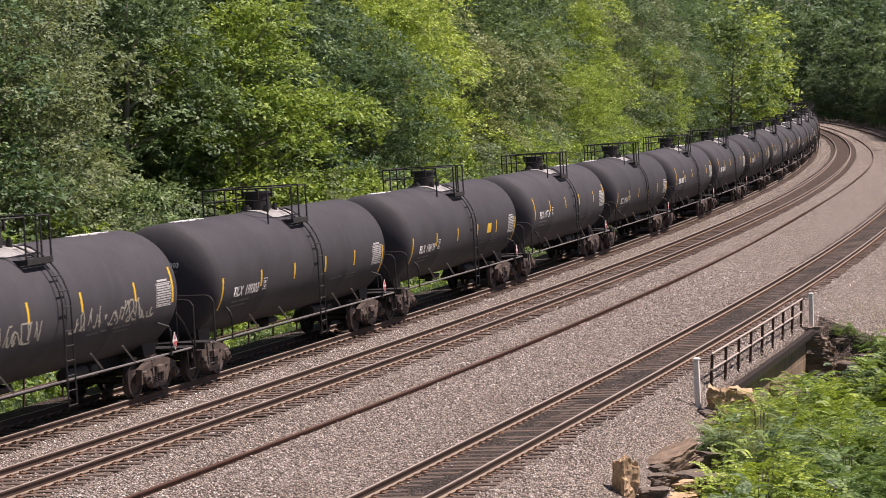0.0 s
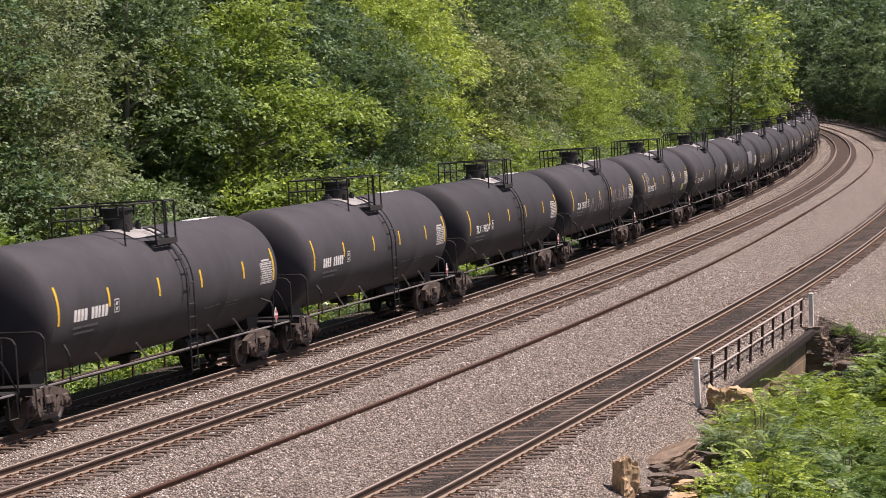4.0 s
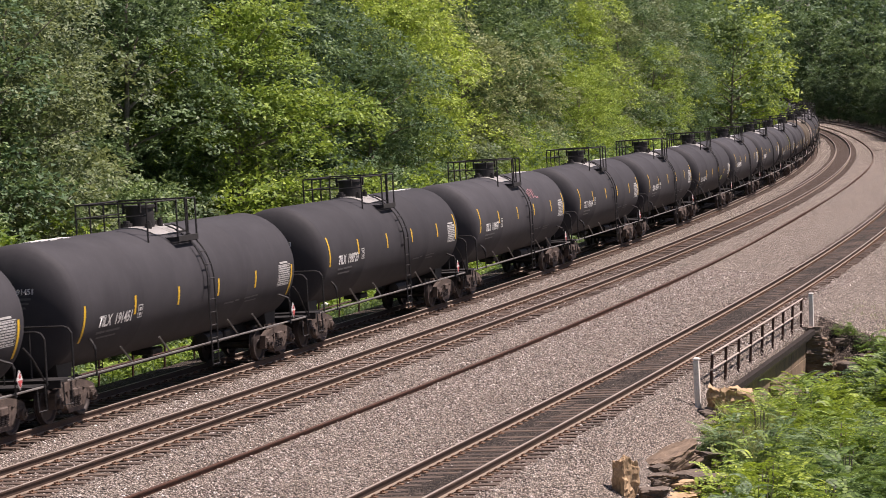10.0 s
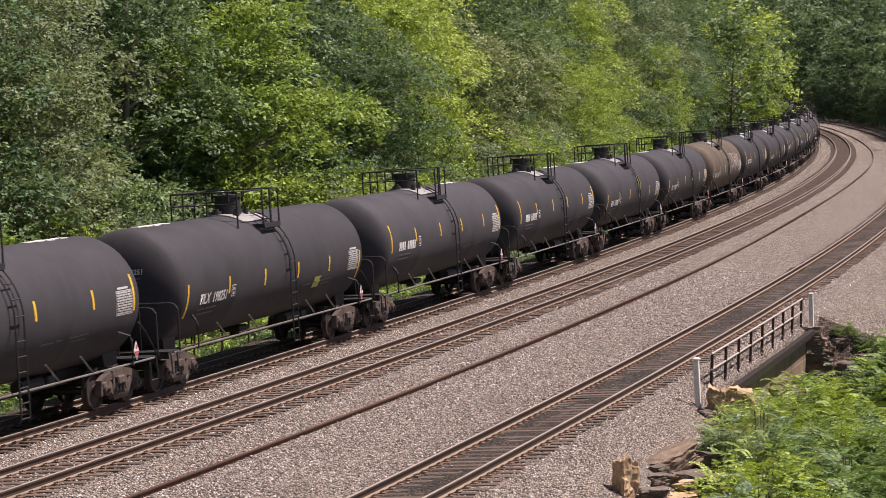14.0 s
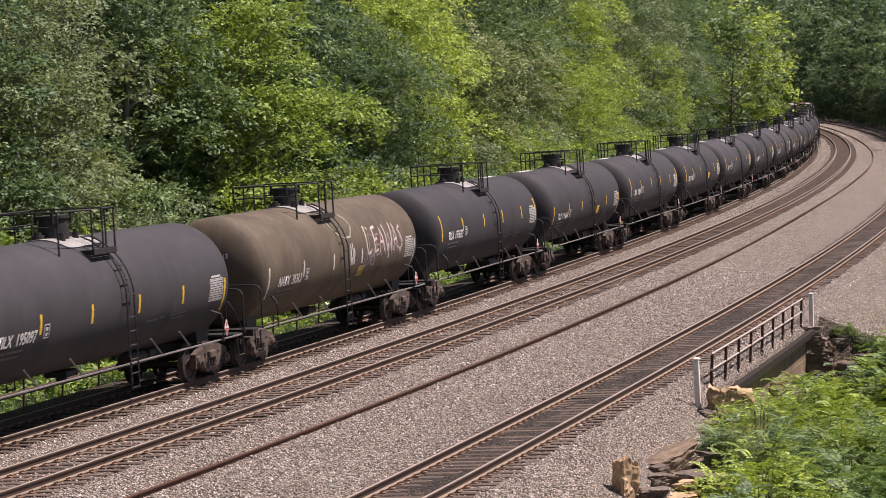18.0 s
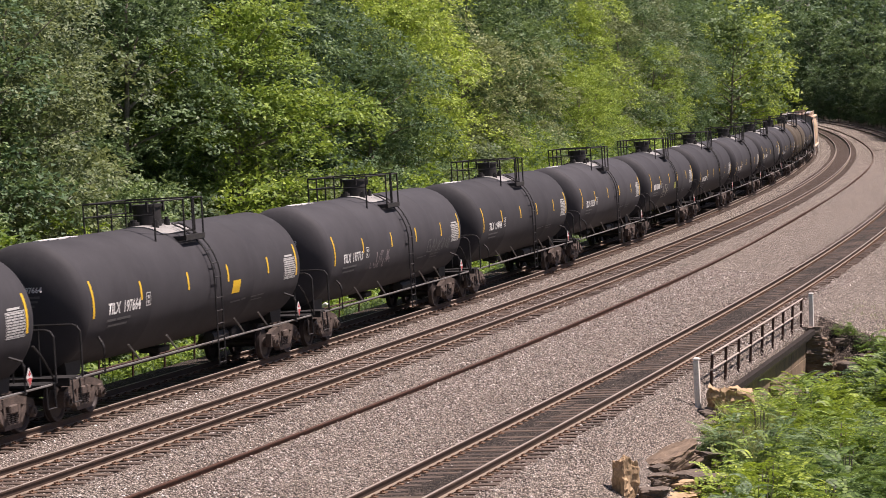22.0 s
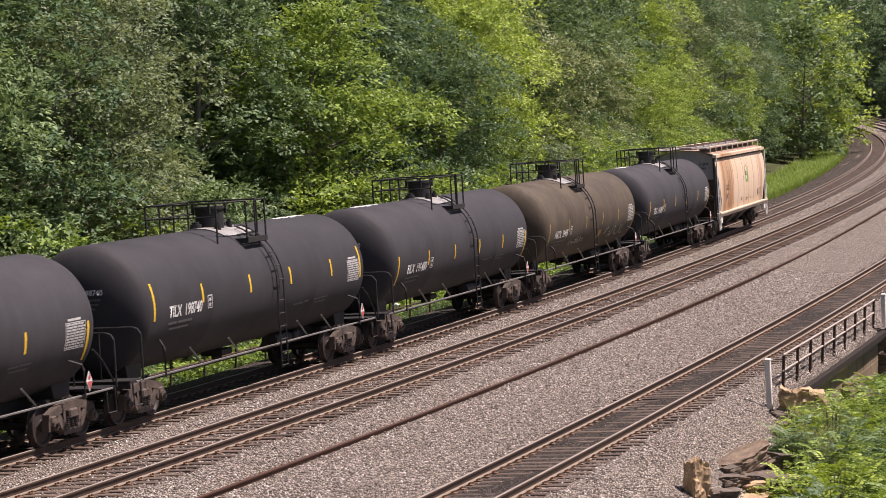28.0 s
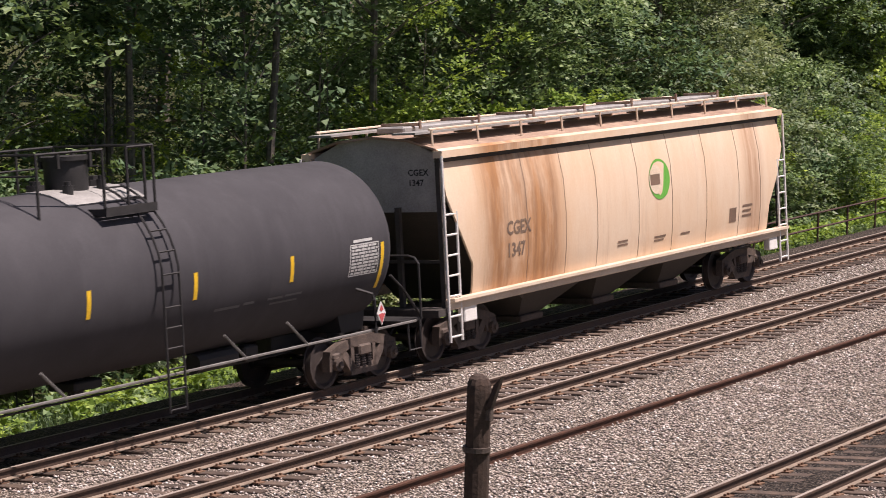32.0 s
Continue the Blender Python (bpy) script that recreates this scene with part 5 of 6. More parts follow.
def scrawl(seed, x0, a0, width, height, material, parent, label, strokes=9, thick=0.035):
    """Spray-painted strokes laid on the tank: nothing legible."""
    rs = random.Random(seed)
    bm = bmesh.new()
    for i in range(strokes):
        x = width * i / strokes
        pts = [(x + rs.uniform(0, 0.25) * width / strokes * 3, rs.uniform(0, 0.35) * height)]
        for j in range(rs.randrange(3, 6)):
            px, py = pts[-1]
            pts.append((px + rs.uniform(-0.6, 1.1) * width / strokes, min(height, max(0, py + rs.uniform(-0.9, 0.9) * height))))
        for (xa, ya), (xb, yb) in zip(pts, pts[1:]):
            d = Vector((xb - xa, yb - ya))
            if d.length < 0.02:
                continue
            nx, ny = -d.y / d.length * thick, d.x / d.length * thick
            k = max(1, int(d.length / 0.15))
            prev = None
            for m in range(k + 1):
                t = m / k
                cx, cy = xa + d.x * t, ya + d.y * t
                r = [bm.verts.new((cx - nx, cy - ny, 0)), bm.verts.new((cx + nx, cy + ny, 0))]
                if prev:
                    bm.faces.new((prev[0], r[0], r[1], prev[1]))
                prev = r
    me = bpy.data.meshes.new("graffiti")
    bm.to_mesh(me)
    bm.free()
    wrap(me, x0, a0, 0.008)
    return mesh_part("graffiti", me, material, parent, label)


NUMBERS = {k: "TILX  " + v for k, v in {1: "199303", 2: "198199", 3: "197734", 4: "191516", 7: "198124", 8: "197761", 9: "198132", 10: "199341", 11: "192497", 12: "191451", 13: "198723", 14: "198957",
           15: "199104", 16: "197747", 17: "198251", 20: "199807", 21: "195097", 23: "197632", 24: "191444", 25: "198310", 26: "197664", 27: "197713", 28: "194964", 29: "195228", 32: "192330",
           33: "198740", 34: "191480", 36: "191485"}.items()}
NUMBERS.update({22: "NATX  31313", 35: "NATX  39495"})
BROWN = {22: "dusty brown tank car with pale graffiti and a scuffed side", 35: "dusty brown tank car with faint graffiti"}
LOW_MARKED = {1, 2, 4, 10, 11, 12, 17, 20, 21, 22, 24, 31, 32, 34, 35, 36}
TOP_PARTS = ("ladder", "walkway", "step_platform", "fittings_housing", "valve_cap", "handrail")
built = {}
for k in range(FIRST, LAST + 1):
    low = k in LOW_MARKED
    if low in built:
        CARS[k] = copy_thing(built[low], IDENT)
    else:
        CARS[k] = built[low] = tank_car(M["black"], LOW if low else HIGH)
for k, label in BROWN.items():
    CARS[k]["label"] = label
    for c in CARS[k].children:
        if c.name.startswith("tank"):
            c.data = c.data.copy()
            c.data.materials[0] = M["brown"]
        elif c.name.startswith("reflective_stripe"):
            c.data = c.data.copy()
            c.data.materials[0] = M["stencil" if k == 22 else "dirty_yellow"]
            c["label"] = "worn pale reflective stripe" if k == 22 else "dirty yellow reflective stripe"
        elif c.name.startswith(TOP_PARTS):
            # its ladder and fittings stand further forward
            c.matrix_basis = Matrix.Translation((-1.08, 0, 0))
# the chalky strip lies on one half of the crown only, and on no brown car
for k, car in CARS.items():
    front = k in LOW_MARKED or 25 <= k <= 29
    for c in list(car.children):
        if c.name.startswith("crown_seal") and (k in BROWN or (c.data.vertices[0].co.x < 0) != front):
            bpy.data.objects.remove(c)
for k, car in CARS.items():
    low = k in LOW_MARKED
    base = (LOW if low else HIGH)["letters"]
    if k in NUMBERS:
        me = text_mesh(NUMBERS[k], 0.27)
        wide = max(v.co.x for v in me.vertices)
        for v in me.vertices:
            v.co.x = v.co.x * 1.9 / wide + 0.12 * v.co.y
        wrap(me, -6.1, base)
        mesh_part("lettering", me, M["white"], car, "white stencilled lettering")
        me = text_mesh(NUMBERS[k], 0.13)
        wide = max(v.co.x for v in me.vertices)
        for v in me.vertices:
            yy, zz = 0.30 - v.co.x * 0.90 / wide, 2.93 + v.co.y
            v.co = Vector((-(HALF - HEAD) - HEAD * math.sqrt(1 - (yy ** 2 + (zz - TZ) ** 2) / TR ** 2) - 0.008, yy, zz))
        mesh_part("lettering", me, M["white"], car, "small white stencilled lettering on the head")
        bm = bmesh.new()
        for y0, y1, z0 in ((0.30, -0.55, 2.80), (0.26, -0.50, 2.70), (0.20, -0.42, 2.60)):
            prev = None
            for i in range(7):
                yy = y0 + (y1 - y0) * i / 6
                r = [bm.verts.new((-(HALF - HEAD) - HEAD * math.sqrt(1 - (yy ** 2 + (zz - TZ) ** 2) / TR ** 2) - 0.008, yy, zz)) for zz in (z0, z0 + 0.05)]
                if prev:
                    bm.faces.new((prev[0], r[0], r[1], prev[1]))
                prev = r
        part("faint_stencil", bm, M["faint"], car)
    else:
        rs = random.Random(k)
        rects, x = [], 0.0
        for i in range(10):
            if i != 4:
                rects.append((x, 0, 0.12 + 0.03 * rs.random(), 0.27, 0.02))
            x += 0.19
        bars("lettering", rects, M["white"], -6.1, base, car, "white stencilled marks")
    bars("stencil_frame", [(0, 0, 0.025, 0.32), (0.25, 0, 0.025, 0.32), (0, 0, 0.27, 0.025), (0, 0.295, 0.27, 0.025), (0.08, 0.05, 0.11, 0.08), (0.08, 0.17, 0.11, 0.08)], M["stencil"], -3.85, base + 1, car)
for k, x, a, mat in ((2, 2.75, -13, "yellow"), (11, -0.7, -33, "lime_panel"), (17, 2.9, -31, "lime_panel"), (24, 1.95, -24.5, "yellow"), (26, 1.9, -16, "yellow"), (22, 1.1, -30, "dirty_yellow"), (35, 0.95, -36, "dirty_yellow"), (30, 0.5, -17, "lime_panel"), (9, 4.98, -24, "lime_panel")):
    bars("yellow_plate", [(0, 0, 0.56, 0.34, 0.06)], M[mat], x, a, CARS[k], "square yellow panel")
bars("grey_patch", [(0, 0, 3.1, 0.78)], M["silver"], 1.25, -11, CARS[11], "pale grey repaint patch")


def spray(lines, x0, a0, width, height, slant, material, parent, label, thick=0.03):
    """Spray-painted strokes along polylines drawn in a box one wide and one high; slant: how far its far end hangs."""
    bm = bmesh.new()
    for pts in lines:
        pts = [Vector((x * width, y * height - x * slant)) for x, y in pts]
        prev = None
        for i, p in enumerate(pts):
            d = (pts[min(i + 1, len(pts) - 1)] - pts[max(i - 1, 0)]).normalized()
            n = Vector((-d.y, d.x)) * thick
            steps = 1 if i == 0 else max(1, int((p - pts[i - 1]).length / 0.15))
            for j in range(1, steps + 1):
                q = p if i == 0 else pts[i - 1].lerp(p, j / steps)
                r = [bm.verts.new((q.x - n.x, q.y - n.y, 0)), bm.verts.new((q.x + n.x, q.y + n.y, 0))]
                if prev:
                    bm.faces.new((prev[0], r[0], r[1], prev[1]))
                prev = r
    me = bpy.data.meshes.new("graffiti")
    bm.to_mesh(me)
    bm.free()
    wrap(me, x0, a0, 0.008)
    return mesh_part("graffiti", me, material, parent, label)


BIG = [[(0.10, 0.88), (0.02, 1.0), (0.0, 0.3), (0.04, 0.05), (0.12, 0.2)], [(0.20, 0.9), (0.20, 0.12)], [(0.20, 0.9), (0.29, 0.95)], [(0.20, 0.5), (0.28, 0.55)], [(0.20, 0.12), (0.29, 0.18)],
       [(0.33, 0.08), (0.40, 0.9), (0.45, 0.12)], [(0.35, 0.42), (0.44, 0.45)], [(0.49, 1.0), (0.53, 0.1), (0.58, 0.7), (0.63, 0.1), (0.68, 1.05)], [(0.70, 0.1), (0.76, 1.05), (0.80, 0.2)], [(0.71, 0.45), (0.80, 0.5)],
       [(0.93, 0.92), (0.86, 0.8), (0.94, 0.4), (0.88, 0.1), (0.83, 0.22)]]
spray(BIG, 1.9, -8, 3.9, 0.95, 0.12, M["graffiti_shell"], CARS[22], "large pale spray-painted strokes", 0.045)
spray(BIG, 2.1, -12, 3.7, 0.80, 0.10, M["graffiti_pink"], CARS[22], "dull shadow strokes of spray paint", 0.035)
spray([[(0.0, 1.0), (0.08, 0.45), (0.35, 0.10), (0.75, 0.12), (1.0, 0.5), (0.95, 0.85), (0.85, 1.0)]], -0.95, 14, 1.9, 0.9, 0.0, M["graffiti"], CARS[22], "thin pale spray curve", 0.03)
for k, x0, a0, w, h, mat, lab in ((9, -6.3, -10, 0.9, 0.9, "graffiti", "thin white spray lines"), (14, 1.4, 22, 1.2, 0.4, "graffiti_rose", "pink spray scribble"), (20, 0.85, -2, 0.7, 0.9, "graffiti_lime", "yellow spray scribble"),
                                  (0, 1.0, -20, 4.6, 0.5, "graffiti", "row of pale spray-painted strokes"), (0, -2.6, -20, 2.2, 0.45, "graffiti", "row of pale spray-painted strokes"), (8, -3.4, -20, 3.2, 0.6, "graffiti_pink", "dull violet spray-paint lettering"),
                                  (8, 1.5, -12, 4.0, 0.5, "graffiti_pink", "dull violet spray-paint lettering"), (9, -1.0, -24, 5.0, 0.7, "faint", "grey spray-paint lettering"),
                                  (9, 1.8, -3, 0.6, 0.5, "white", "small white spray tag"), (22, 0.15, -14, 0.5, 0.7, "stencil", "small pale spray marks"),
                                  (22, 1.5, -20, 1.2, 0.5, "graffiti_pink", "faint grey spray strokes"), (27, -3.2, -24, 1.8, 0.5, "graffiti_pink", "grey spray-paint lettering"),
                                  (27, 2.8, -20, 3.0, 0.4, "faint", "grey spray-paint lettering"), (35, 2.1, -38, 3.4, 0.42, "graffiti", "faint pale spray strokes"),
                                  (35, -3.6, -35, 2.1, 0.26, "graffiti", "faint grey spray strokes"), (30, -3.6, -28, 2.2, 0.6, "graffiti", "pale upright spray strokes"), (32, -4.4, -27, 0.8, 0.6, "graffiti_pink", "thin grey spray loops")):
    scrawl(k * 7 + int(x0 * 10), x0, a0, w, h, M[mat], CARS[k], lab, max(7, int(w * 5)), 0.022)
HOPPER = hopper_car()


def travelled(t):
    """Metres that the train has gone since the start."""
    return 19.7079 * t + 0.015816 * t ** 2 - 1.3569e-4 * t ** 3


# ---- culvert with its railing, posts and stones on the near bank ----
def culvert():
    root = tagged(new("culvert_railing"), "low pipe railing of dark posts over a stained concrete culvert", "railing")
    p0, p1 = 23.0, 40.3
    for i in range(9):
        s = p0 + (p1 - p0) * i / 8
        bm = bmesh.new()
        m = line_pose(s, 8.56, -0.42)
        add_rod(bm, (0, 0, -0.28), (0, 0, 0.84), 0.042, 8)
        bm.transform(m)
        part("post", bm, M["rust_post"], root)
    for z in (0.84, 0.42):
        bm = bmesh.new()
        pts = [on_line(p0 - 0.1 + (p1 - p0 + 0.2) * i / 8, 8.56, -0.42 + z) for i in range(9)]
        add_pipe(bm, pts, 0.029, 8)
        part("rail_pipe", bm, M["pale_rail"], root)
    reach = (p1 - p0 + 0.9) / 8
    bm = bmesh.new()
    for i in range(8):
        add_box(bm, -reach / 2 - 0.02, reach / 2 + 0.02, -0.16, 0.02, -0.16, 0.0, m=line_pose(p0 - 0.7 + reach * (i + 0.5), 8.86, -0.57))
    part("edge_beam", bm, M["beam"], root, "blackened steel edge beam")
    for i in range(8):
        bm = bmesh.new()
        add_box(bm, -reach / 2 + 0.004, reach / 2 - 0.004, -0.10, 0.16, -0.13, 0.0, m=line_pose(p0 - 0.7 + reach * (i + 0.5), 8.84, -0.735), bevel=0.015)
        part("ledge_stone", bm, M["ledge"], root, "pale worn concrete ledge")
    for i in range(5):
        for j in range(4):
            bm = bmesh.new()
            s = p0 - 0.3 + 3.48 * (i + 0.5) + (0.12 if j % 2 else 0)
            add_box(bm, -1.737, 1.737, -0.2, 0.2, -0.636, 0.0, m=line_pose(s, 8.56 + 0.006 * ((i + j) % 3), -0.86 - 0.64 * j), bevel=0.012)
            part("wall_block", bm, M["concrete"], root)
    return root


culvert()


def inner_railing():
    root = tagged(new("far_railing"), "dark pipe railing at the foot of the inner track", "railing")
    for i in range(15):
        s = 12.0 + 2.4 * i
        bm = bmesh.new()
        add_rod(bm, (0, 0, -0.3), (0, 0, 0.95), 0.035, 6)
        bm.transform(line_pose(s, -8.3, ground_z(s, -8.3)))
        part("post", bm, M["rust_post"], root)
    for z in (0.95, 0.5):
        bm = bmesh.new()
        add_pipe(bm, [on_line(12.0 + 2.4 * i, -8.3, ground_z(12, -8.3) + z) for i in range(15)], 0.03, 6)
        part("rail_pipe", bm, M["rust_post"], root)


inner_railing()


def white_post(s, o, z, lean):
    bm = bmesh.new()
    add_box(bm, -0.07, 0.07, -0.07, 0.07, -0.75, 1.02, bevel=0.012)
    add_box(bm, -0.078, 0.078, -0.09, 0.078, 1.02, 1.10, bevel=0.03)
    ob = part("clearance_post", bm, M["post_white"])
    tagged(ob, "leaning white-painted square post with a rounded cap", "post", "white posts at the culvert")
    ob.matrix_basis = line_pose(s, o, z) @ Matrix.Rotation(radians(-lean), 4, "X") @ Matrix.Rotation(radians(-2), 4, "Y")
    return ob


white_post(19.2, 8.90, -0.36, 4.0)
white_post(40.9, 8.84, -0.50, 3.0)


def rock(name, s, o, z, size, seed, material, label, turn=0.0, tilt=0.0):
    """A broken block: a chipped, uneven box."""
    rs = random.Random(seed)
    bm = bmesh.new()
    bmesh.ops.create_cube(bm, size=1.0)
    bmesh.ops.subdivide_edges(bm, edges=bm.edges[:], cuts=16 if max(size) > 0.55 else 6, use_grid_fill=True)
    off = rs.uniform(0, 50)
    for v in bm.verts:
        n3 = noise.noise_vector((v.co.x * 1.7 + off, v.co.y * 1.7, v.co.z * 1.7))
        v.co = v.co * (1.0 - 0.14 * v.co.length) + n3 * 0.15
        v.co += noise.noise_vector((v.co.x * 4 + off, v.co.y * 4, v.co.z * 12)) * 0.07
        v.co += noise.noise_vector((v.co.x * 11 + off, v.co.y * 11, v.co.z * 26)) * 0.042
    ob = part(name, bm, material)
    soften(ob.data, 22)
    ob.matrix_basis = line_pose(s, o, z) @ Matrix.Rotation(radians(turn), 4, "Z") @ Matrix.Rotation(radians(tilt), 4, "Y") @ Matrix.Diagonal((*size, 1))
    return tagged(ob, label, "rock", "stones on the bank")


ROCKS = [(7.44, 9.60, -0.72, (0.42, 0.42, 0.86), "sandstone", "upright tan sandstone block on the gravel bank", 56, 4), (10.0, 9.75, -1.15, (0.9, 0.7, 0.34), "greystone", "flat grey stone slab on the gravel bank", 40, 6),
         (11.3, 9.8, -0.92, (1.35, 0.6, 0.5), "brownstone", "dark tilted stone slab on the gravel bank", -38, -20), (12.2, 10.2, -0.98, (1.0, 1.0, 0.42), "greystone", "grey layered stone slab on the gravel bank", -20, 8),
         (11.0, 10.4, -1.3, (1.3, 0.9, 0.5), "greystone", "grey brown broken stone on the gravel bank", 60, 0), (9.4, 10.4, -1.45, (1.5, 0.8, 0.36), "sandstone", "tan layered stone slab on the gravel bank", 10, 5),
         (19.6, 9.65, -0.9, (1.75, 1.1, 1.25), "sandstone", "large tan sandstone block beside the white post", 8, 5), (18.6, 9.35, -1.05, (0.5, 0.7, 0.6), "greystone", "dark broken stone beside the culvert wall", 30, 0),
         (7.5, 10.2, -1.05, (0.9, 0.6, 0.34), "greystone", "pale grey stone slab on the gravel bank", 15, 3), (6.6, 10.3, -1.25, (1.2, 0.8, 0.32), "greystone", "grey flat stone on the gravel bank", 5, 0),
         (3.3, 10.66, -1.05, (0.50, 0.55, 1.2), "sandstone", "tall ragged tan sandstone block on the gravel bank", 62, 4), (3.9, 11.2, -1.25, (0.8, 0.8, 1.0), "sandstone", "ragged tan sandstone block on the gravel bank", 60, -5),
         (1.75, 10.02, -1.08, (0.72, 0.62, 0.50), "sandstone", "broad tan sandstone block on the gravel bank", 50, 3), (2.0, 10.5, -1.15, (0.28, 0.3, 0.7), "sandstone", "tan broken stone on the gravel bank", 70, 6),
         (41.8, 9.7, -1.2, (0.7, 0.45, 0.25), "greystone", "dark broken stone beside the culvert wall", 20, 4), (41.4, 10.6, -1.7, (0.8, 0.5, 0.35), "greystone", "dark broken stone beside the culvert wall", -15, 6),
         (40.9, 10.1, -2.0, (0.7, 0.6, 0.5), "greystone", "dark broken stone beside the culvert wall", 33, 0)]
rubble = random.Random(77)
for i in range(7):
    ROCKS.append((40.5 + 0.2 * rubble.random(), 8.78 + 0.12 * i, -0.85 - 0.36 * i, (0.75, 0.95, 0.52), "brownstone" if i % 2 else "greystone", "rough dark wing stone at the end of the culvert wall", 20 * rubble.random(), 10 * rubble.random()))
for i in range(26):
    o = 9.0 + 2.4 * rubble.random()
    s = 40.8 + (2.0 - 0.6 * (o - 9.0)) * rubble.random()
    k = 0.35 + 0.35 * rubble.random()
    ROCKS.append((s, o, ground_z(s, o) - 0.05, (k * 1.3, k, k * 0.7), "brownstone" if i % 3 else "greystone", "dark broken stone beside the culvert wall", 180 * rubble.random(), 16 * rubble.random()))
for i in range(90):
    o = 8.9 + 2.6 * rubble.random()
    s = 40.3 + (2.6 - 0.7 * (o - 9.0)) * rubble.random()
    k = 0.16 + 0.34 * rubble.random() ** 1.5
    ROCKS.append((s, o, ground_z(s, o) + 0.04, (k * 1.3, k, k * 0.75), "brownstone" if i % 3 else "greystone", "earthy brown broken stone beside the culvert wall", 180 * rubble.random(), 12 * rubble.random()))
for i in range(12):
    s, o = 8.6 + 5 * rubble.random(), 9.5 + 1.2 * rubble.random()
    k = 0.14 + 0.22 * rubble.random()
    ROCKS.append((s, o, ground_z(s, o) - 0.15, (k * 1.4, k, k * 0.7), "sandstone" if i % 3 == 0 else "greystone", "small broken stone on the gravel bank", 180 * rubble.random(), 12 * rubble.random()))
for i, (s, o, z, size, mat, lab, turn, tilt) in enumerate(ROCKS):
    rock("rock", s, o, z + (0.25 if s < 30 else 0.1), size, i, M[mat], lab, turn, tilt)


# ---- white vent pipe behind the far railing ----
def vent_pipe(s, o):
    bm = bmesh.new()
    add_pipe(bm, [(0, 0, -0.4), (0, 0, 0.42), (0, -0.03, 0.54), (0, -0.12, 0.60), (0, -0.20, 0.55)], 0.075, 10)
    ob = part("vent_pipe", bm, M["post_white"])
    ob.matrix_basis = line_pose(s, o, ground_z(s, o) + 0.1)
    soften(ob.data, 60)
    return tagged(ob, "white-painted bent vent pipe beside the far railing", "pipe")


vent_pipe(44.0, -9.2)


# ---- old timber post ----
def old_post(place):
    root = tagged(new("timber_post"), "charred broken timber post with a splintered top", "post")
    bm = bmesh.new()
    n = 14
    rings = []
    for i in range(14):
        z = 4.42 * i / 10 if i < 11 else (4.50, 4.56, 4.585)[i - 11]
        round_off = 1.0 if i < 11 else (0.93, 0.74, 0.45)[i - 11]
        ring = []
        for k in range(n):
            a = 2 * math.pi * k / n
            r = 0.125 + 0.008 * math.sin(3 * a) + 0.010 * noise.noise((2 * math.cos(a), 2 * math.sin(a), z * 1.5))
            r *= round_off
            top = z + (0.03 * noise.noise((6 * math.cos(a), 6 * math.sin(a), 1)) if i > 10 else 0.0)
            ring.append(bm.verts.new((r * math.cos(a), r * math.sin(a), top)))
        rings.append(ring)
    for a, b in zip(rings, rings[1:]):
        for k in range(n):
            bm.faces.new((a[k], a[(k + 1) % n], b[(k + 1) % n], b[k]))
    bm.faces.new(rings[-1])
    bm.faces.new(list(reversed(rings[0])))
    part("shaft", bm, M["old_wood"], root)
    bm = bmesh.new()
    vs = [(0.10, -0.05, 4.24), (0.17, -0.05, 4.28), (0.265, -0.03, 4.60), (0.17, -0.02, 4.50)]
    a = [bm.verts.new(v) for v in vs]
    b = [bm.verts.new((x, y + 0.07, z)) for x, y, z in vs]
    bm.faces.new(a), bm.faces.new(list(reversed(b)))
    for i in range(4):
        bm.faces.new((a[i], a[(i + 1) % 4], b[(i + 1) % 4], b[i]))
    bmesh.ops.recalc_face_normals(bm, faces=bm.faces)
    part("splinter", bm, M["old_wood"], root)
    bm = bmesh.new()
    add_rod(bm, (0, 0, 3.82), (0, 0, 3.87), 0.142, 14)
    part("iron_band", bm, M["truck"], root)
    bm = bmesh.new()
    add_box(bm, 0.10, 0.16, -0.04, 0.04, 4.14, 4.30, bevel=0.008)
    part("bracket", bm, M["truck"], root)
    root.matrix_basis = Matrix.Translation(place) @ Matrix.Rotation(radians(-14), 4, "Z") @ Matrix.Rotation(radians(0.8), 4, "Y")


old_post(Vector((-5.94, 22.45, 3.50 - 4.6)))


# ---- near bank shrubs ----
def frond_cloud(rng, fronds, height, spread, leaf):
    """Arching compound leaves with paired leaflets, on many stems."""
    V, F = [], []
    for i in range(fronds):
        a = rng.random() * 6.283
        r = spread * math.sqrt(rng.random())
        z = height * (0.15 + 0.85 * rng.random() ** 0.6) * (1 - 0.45 * (r / spread) ** 2) * (0.8 + 0.35 * math.sin(3 * a + fronds))
        base = np.array([r * math.cos(a), r * math.sin(a), z])
        out = np.array([math.cos(a + rng.normal() * 0.7), math.sin(a + rng.normal() * 0.7), 0.15 + 0.9 * rng.random()])
        side = np.cross(out, [0, 0, 1])
        side /= np.linalg.norm(side)
        L = 0.38 * (0.7 + 0.6 * rng.random())
        for j in range(1, 10):
            t = j / 9
            p = base + out * L * t + np.array([0, 0, -(0.4 + 0.5 * (i % 5) / 5) * L * t * t])
            for sg in (-1, 1):
                ll = leaf * (1 - 0.55 * abs(t - 0.45))
                tip = p + side * sg * ll + out * 0.25 * ll + np.array([0, 0, -0.25 * ll])
                mid = (p + tip) / 2
                w = out * ll * 0.20
                k = len(V)
                V.extend([p, mid + w, tip, mid - w])
                F.append((k, k + 1, k + 2))
                F.append((k, k + 2, k + 3))
    return np.array(V), np.array(F)


